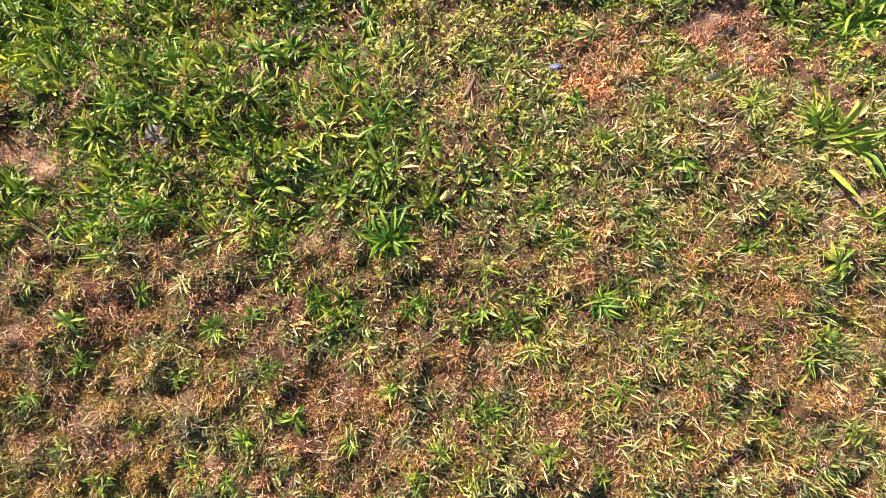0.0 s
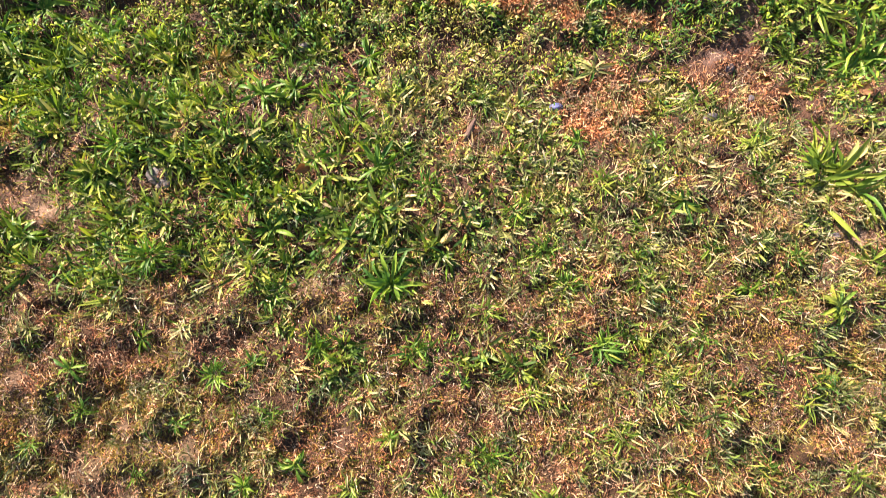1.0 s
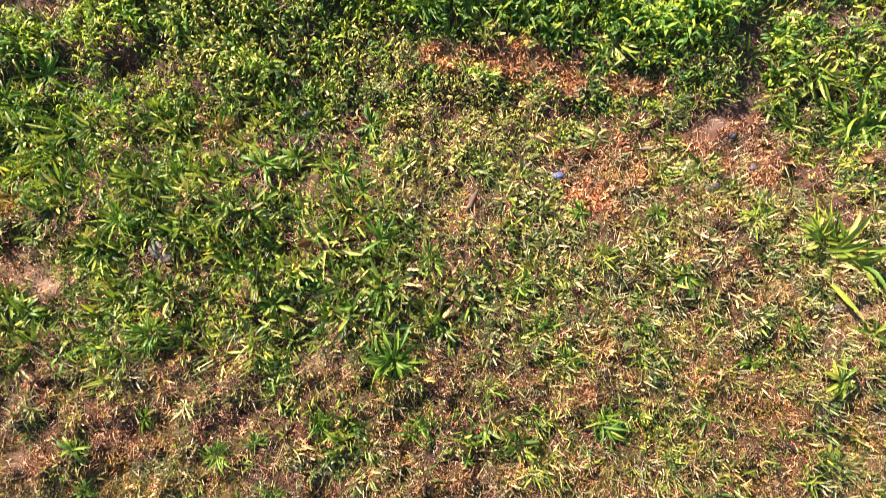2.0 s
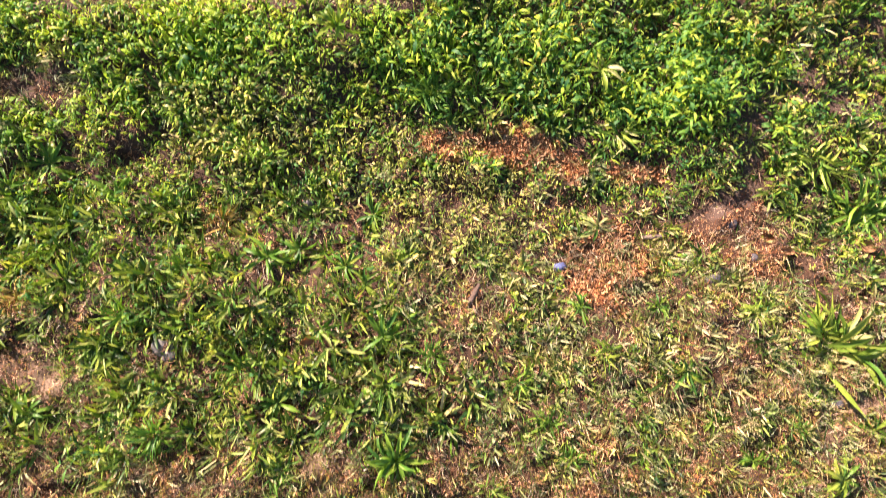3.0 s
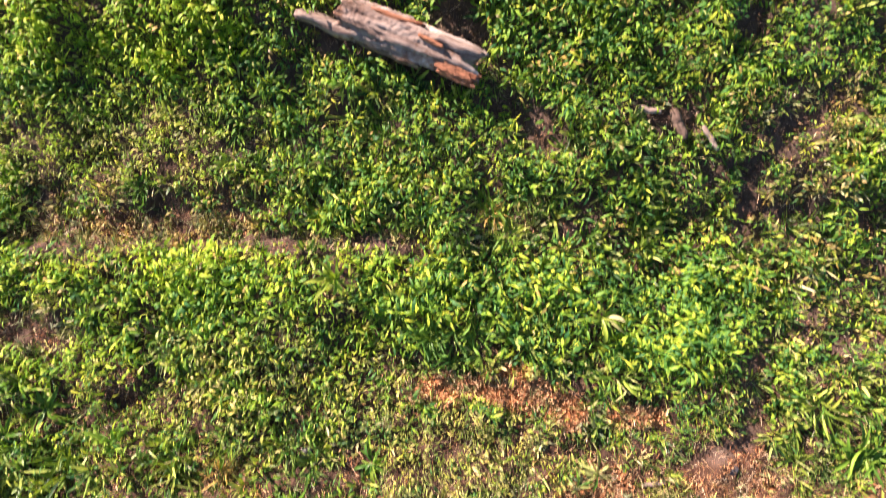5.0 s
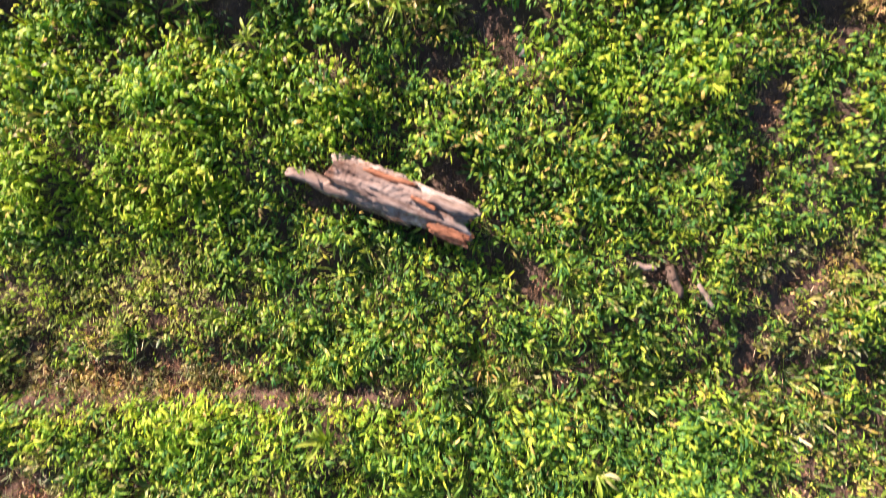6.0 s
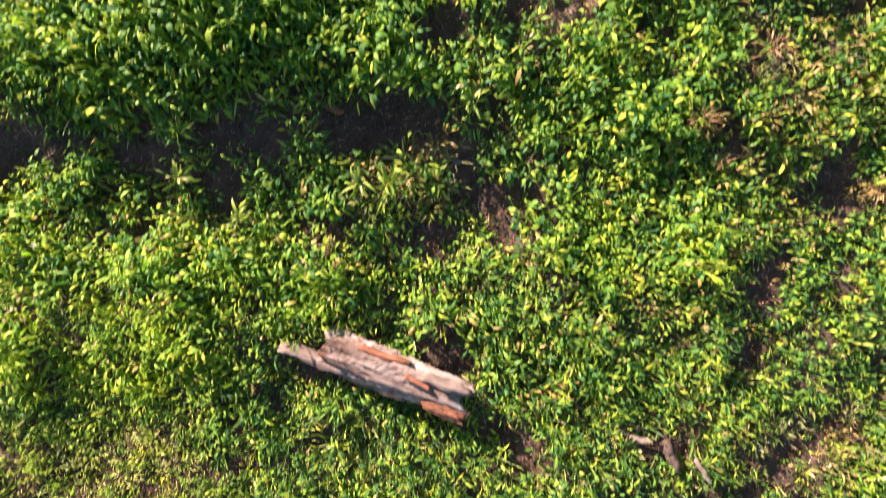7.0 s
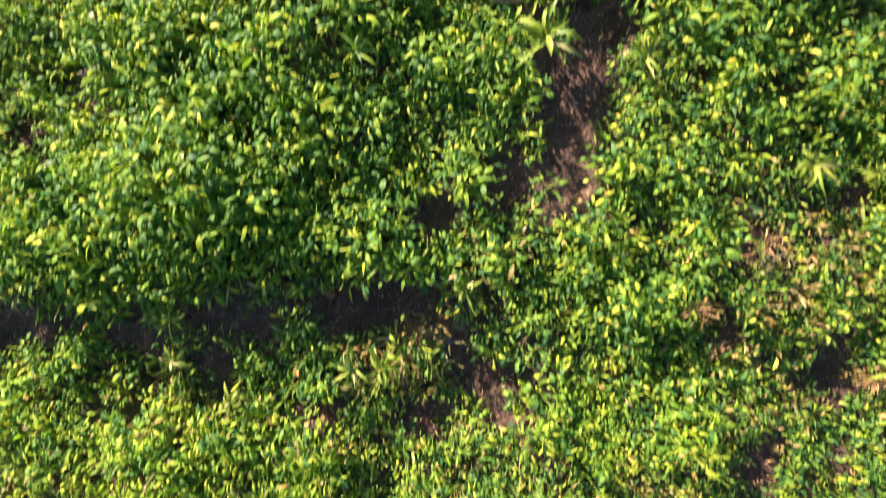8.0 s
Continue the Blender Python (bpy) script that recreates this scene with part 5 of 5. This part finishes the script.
def log_body(length, radius, seed, notch, flat=0.72):
    """A weathered, split log along x: blunt ragged ends, ridged sides, a flattened foot; notch: how deep its end at +x is cleft."""
    bm = bmesh.new()
    rings, around = 120, 72
    grid = []
    for i in range(rings + 1):
        s = i / rings
        row = []
        for j in range(around):
            a = 2 * math.pi * j / around
            c = math.cos(a)
            lo = -length / 2 + 0.020 * noise.noise(Vector((2.5 * c, 2.5 * math.sin(a), seed))) + 0.010 * (1 - c)
            cleft = notch * math.exp(-((c + 0.12) / 0.32) ** 2) if math.sin(a) > -0.2 else 0.2 * notch
            hi = length / 2 - cleft + 0.022 * noise.noise(Vector((4 * c, 4 * math.sin(a), seed + 9)))
            x = lo + (hi - lo) * s
            taper = 1 - 0.20 * max(0.0, s - 0.45) / 0.55 - 0.10 * max(0.0, 0.12 - s) / 0.12
            ridge = 0.05 * math.sin(7 * a + 3 * noise.noise(Vector((x * 9, seed, 0)))) + 0.11 * noise.noise(Vector((x * 12, 5 * c, 5 * math.sin(a))))
            ridge += 0.08 * noise.noise(Vector((x * 50, 9 * c, 12 * math.sin(a))))
            crack = abs(noise.noise(Vector((x * 6, 4.5 * math.cos(a + 0.3), 4.5 * math.sin(a + 0.3) + seed))))
            ridge -= 0.20 * max(0, 1 - crack / 0.08) + 0.10 * abs(noise.noise(Vector((x * 130, 16 * c, 16 * math.sin(a)))))
            r = radius * taper * (1 + ridge)
            row.append(bm.verts.new((x, r * c, max(-0.55 * radius, flat * r * math.sin(a)))))
        grid.append(row)
    for p, q in zip(grid, grid[1:]):
        for j in range(around):
            k = (j + 1) % around
            bm.faces.new((p[j], p[k], q[k], q[j]))
    for row, flip in ((grid[0], True), (grid[-1], False)):
        mid = bm.verts.new(sum((v.co for v in row), Vector()) / around + Vector((0.016 if flip else -0.02, 0, 0)))
        for j in range(around):
            k = (j + 1) % around
            bm.faces.new((row[k], row[j], mid) if flip else (row[j], row[k], mid))
    return bm


def splinter(length, width, thick, seed):
    """A flat, ragged strip of wood along x."""
    bm = bmesh.new()
    rows = []
    steps = 12
    for i in range(steps + 1):
        s = i / steps
        w = width * (0.35 + 0.65 * math.sin(math.pi * min(0.97, 0.08 + s * 0.9)) ** 0.6) * (1 + 0.25 * noise.noise(Vector((s * 6, seed, 0))))
        off = 0.25 * width * noise.noise(Vector((s * 3, seed + 4, 1)))
        x = length * (s - 0.5)
        h = thick * (1 + 0.4 * noise.noise(Vector((s * 8, seed, 7))))
        rows.append([bm.verts.new(c) for c in ((x, off - w / 2, 0), (x, off - w * 0.3, h), (x, off + w * 0.15, h * 0.85), (x, off + w / 2, 0.1 * h), (x, off, -0.3 * h))])
    for a, b in zip(rows, rows[1:]):
        for j in range(5):
            k = (j + 1) % 5
            bm.faces.new((a[j], a[k], b[k], b[j]))
    bm.faces.new(rows[0][::-1])
    bm.faces.new(rows[-1])
    return bm


def place(ob, x, y, turn, raise_by=0.0, rx=0, ry=0):
    z = float(land(np.array([x]), np.array([y]))[0])
    ob.matrix_world = pose(x, y, z + raise_by, rx, ry, turn)
    return ob


log = tagged(new("log"), "weathered grey-brown split log lying in the weeds", "log")
place(log, -0.088, 1.441, -21, 0.036)
trunk = part("trunk", log_body(0.335, 0.045, 2.0, 0.05), WOOD, log)
trunk.matrix_local = pose(0.003, 0.007, 0.004)
shard = part("splinter", splinter(0.20, 0.034, 0.022, 3), WOOD, log, "long grey splinter at the broken end")
shard.matrix_local = pose(-0.142, -0.022, 0.002, 6, 0, 3)
rot = part("rotten_end", log_body(0.105, 0.020, 5.0, 0.015), WOOD_RED, log, "crumbling red-brown rotten heartwood")
rot.matrix_local = pose(0.122, -0.024, 0.012, 0, 0, -4)
bark = part("bark_flake", splinter(0.15, 0.022, 0.012, 8), WOOD_DARK, log, "dark flake of bark")
bark.matrix_local = pose(-0.03, -0.036, 0.002, -20, 0, -3)
bark = part("bark_flake", splinter(0.11, 0.026, 0.014, 12), WOOD, log)
bark.matrix_local = pose(0.112, 0.026, 0.022, 0, 4, 2)
bark = part("bark_flake", splinter(0.12, 0.018, 0.010, 15), WOOD_RED, log, "rusty flake of inner bark")
bark.matrix_local = pose(-0.03, 0.036, 0.022, -15, 0, 3)
bark = part("bark_flake", splinter(0.06, 0.012, 0.008, 19), WOOD_RED, log)
bark.matrix_local = pose(0.055, 0.012, 0.034, 8, 0, -8)


def wood_piece(x, y, turn, length, width, thick, seed, material, text, rise=0.006):
    ob = part("wood_chip", splinter(length, width, thick, seed), material, None)
    tagged(ob, text, "wood chip", "wood chips on the ground")
    return place(ob, x, y, turn, rise, plant_rng.uniform(-12, 12), plant_rng.uniform(-6, 6))


wood_piece(0.509, 1.266, -68, 0.070, 0.026, 0.014, 21, WOOD_DARK, "damp dark chunk of rotting wood in the weeds", 0.016)
wood_piece(0.573, 1.235, -58, 0.062, 0.014, 0.008, 22, WOOD, "pale wood splinter lying in the weeds", 0.022)
wood_piece(0.445, 1.299, -12, 0.050, 0.014, 0.008, 23, WOOD, "grey wood splinter lying in the weeds", 0.016)
wood_piece(-0.201, 1.994, -20, 0.040, 0.020, 0.008, 24, WOOD_RED, "reddish brown wood chip on dark soil")
wood_piece(0.148, 2.072, 5, 0.065, 0.014, 0.008, 25, WOOD_RED, "thin reddish stick among the weeds", 0.016)
wood_piece(0.152, 2.542, 8, 0.060, 0.026, 0.014, 26, WOOD, "pale brown wood chunk on dark soil", 0.02)
wood_piece(0.052, 0.331, 64, 0.075, 0.014, 0.007, 27, WOOD_DARK, "grey weathered stick lying in short grass")
wood_piece(0.463, 0.467, 5, 0.050, 0.010, 0.005, 28, WOOD, "pale dry wood splinter in short grass", 0.008)
wood_piece(-0.621, 2.411, 25, 0.040, 0.010, 0.006, 29, WOOD, "pale dry stick among tall weeds", 0.05)


def pebble(x, y, size, flat, seed, material, text, name="stone", turn=0):
    bm = bmesh.new()
    bmesh.ops.create_icosphere(bm, subdivisions=3, radius=1)
    for v in bm.verts:
        k = 1 + 0.28 * noise.noise(v.co * 1.3 + Vector((seed, 0, 0))) + 0.10 * noise.noise(v.co * 3.5 + Vector((0, seed, 0)))
        v.co = Vector((v.co.x * k * size, v.co.y * k * size * 0.7, v.co.z * k * size * flat))
    ob = tagged(part(name, bm, material, None), text, name, "stones in the earth" if name == "stone" else "")
    return place(ob, x, y, turn, size * flat * 0.1)


pebble(-0.587, 0.236, 0.024, 0.2, 1, STONE_PALE, "pale grey stone showing through the earth", turn=-8)
pebble(-0.572, 0.218, 0.015, 0.4, 2, STONE_PALE, "pale grey stone showing through the earth", turn=30)
pebble(-0.315, 0.542, 0.014, 0.5, 3, STONE_PALE, "small pale stone in thin grass", turn=20)
pebble(0.646, 0.493, 0.016, 0.5, 4, STONE_DARK, "dark stone lying on bare earth", turn=60)
pebble(0.581, 0.371, 0.018, 0.5, 5, STONE_DARK, "dark stone lying on bare earth", turn=10)
pebble(0.681, 0.417, 0.011, 0.6, 6, STONE_DARK, "small dark stone on bare earth", turn=80)
pebble(0.820, 0.113, 0.013, 0.5, 7, STONE_DARK, "small dark stone beside pale earth", turn=0)
pebble(0.175, 0.231, 0.011, 0.5, 8, STONE_PALE, "small grey stone in short grass", turn=0)
pebble(0.047, 1.889, 0.010, 0.6, 9, STONE_PALE, "small whitish stone on the earth", turn=0)
pebble(0.180, 1.756, 0.013, 0.5, 10, STONE_PALE, "small grey stone at the edge of dark soil", turn=40)
pebble(0.248, 0.398, 0.016, 0.55, 11, GLAZE, "shiny blue-grey pebble on rusty litter", "glazed_pebble", 15)


def dead_leaf(x, y, turn, size, lobes, seed, text, rise=0.012, tilt=18):
    """A curled, lobed dead leaf with thickness."""
    bm = bmesh.new()
    rows = []
    for i in range(9):
        s = i / 8
        w = size * 0.34 * (math.sin(math.pi * min(1, 0.05 + 0.93 * s ** 1.3)) ** 1.1) * (1 - lobes * (0.5 + 0.5 * math.cos(s * 19)))
        rows.append([bm.verts.new((size * (s - 0.5), c * w, 0.12 * size * c * c + 0.10 * size * math.sin(3 * s + seed) + 0.03 * size * math.sin(9 * s + 4 * c))) for c in (-1, -0.5, 0, 0.5, 1)])
    for a, b in zip(rows, rows[1:]):
        for j in range(4):
            bm.faces.new((a[j], b[j], b[j + 1], a[j + 1]))
    bmesh.ops.solidify(bm, geom=bm.faces[:], thickness=0.0006)
    ob = tagged(part("dead_leaf", bm, DEAD, None), text, "dead leaf", "dead leaves")
    return place(ob, x, y, turn, rise, tilt, plant_rng.uniform(-10, 10))


dead_leaf(-0.288, 0.253, 20, 0.034, 0.05, 1, "curled reddish brown dead leaf in the grass", 0.016, 25)
dead_leaf(0.721, 0.465, -35, 0.034, 0.45, 2, "pale orange lobed dead oak leaf on bare earth")
dead_leaf(0.749, 0.436, -20, 0.034, 0.4, 3, "greyish lobed dead leaf on bare earth")
dead_leaf(0.941, 0.445, -25, 0.038, 0.05, 4, "tan pointed dead leaf beside a rosette", 0.016)
dead_leaf(0.267, 0.388, -60, 0.022, 0.1, 5, "small brown dead leaf beside a blue pebble", 0.008)
dead_leaf(0.838, 0.455, 10, 0.034, 0.2, 6, "dark brown dead leaf between rosettes")
dead_leaf(-0.005, 0.176, 60, 0.020, 0.1, 7, "small pinkish dead leaf on the earth")
dead_leaf(-0.523, 2.117, 40, 0.026, 0.05, 8, "pale dead leaf caught in tall weeds", 0.06)
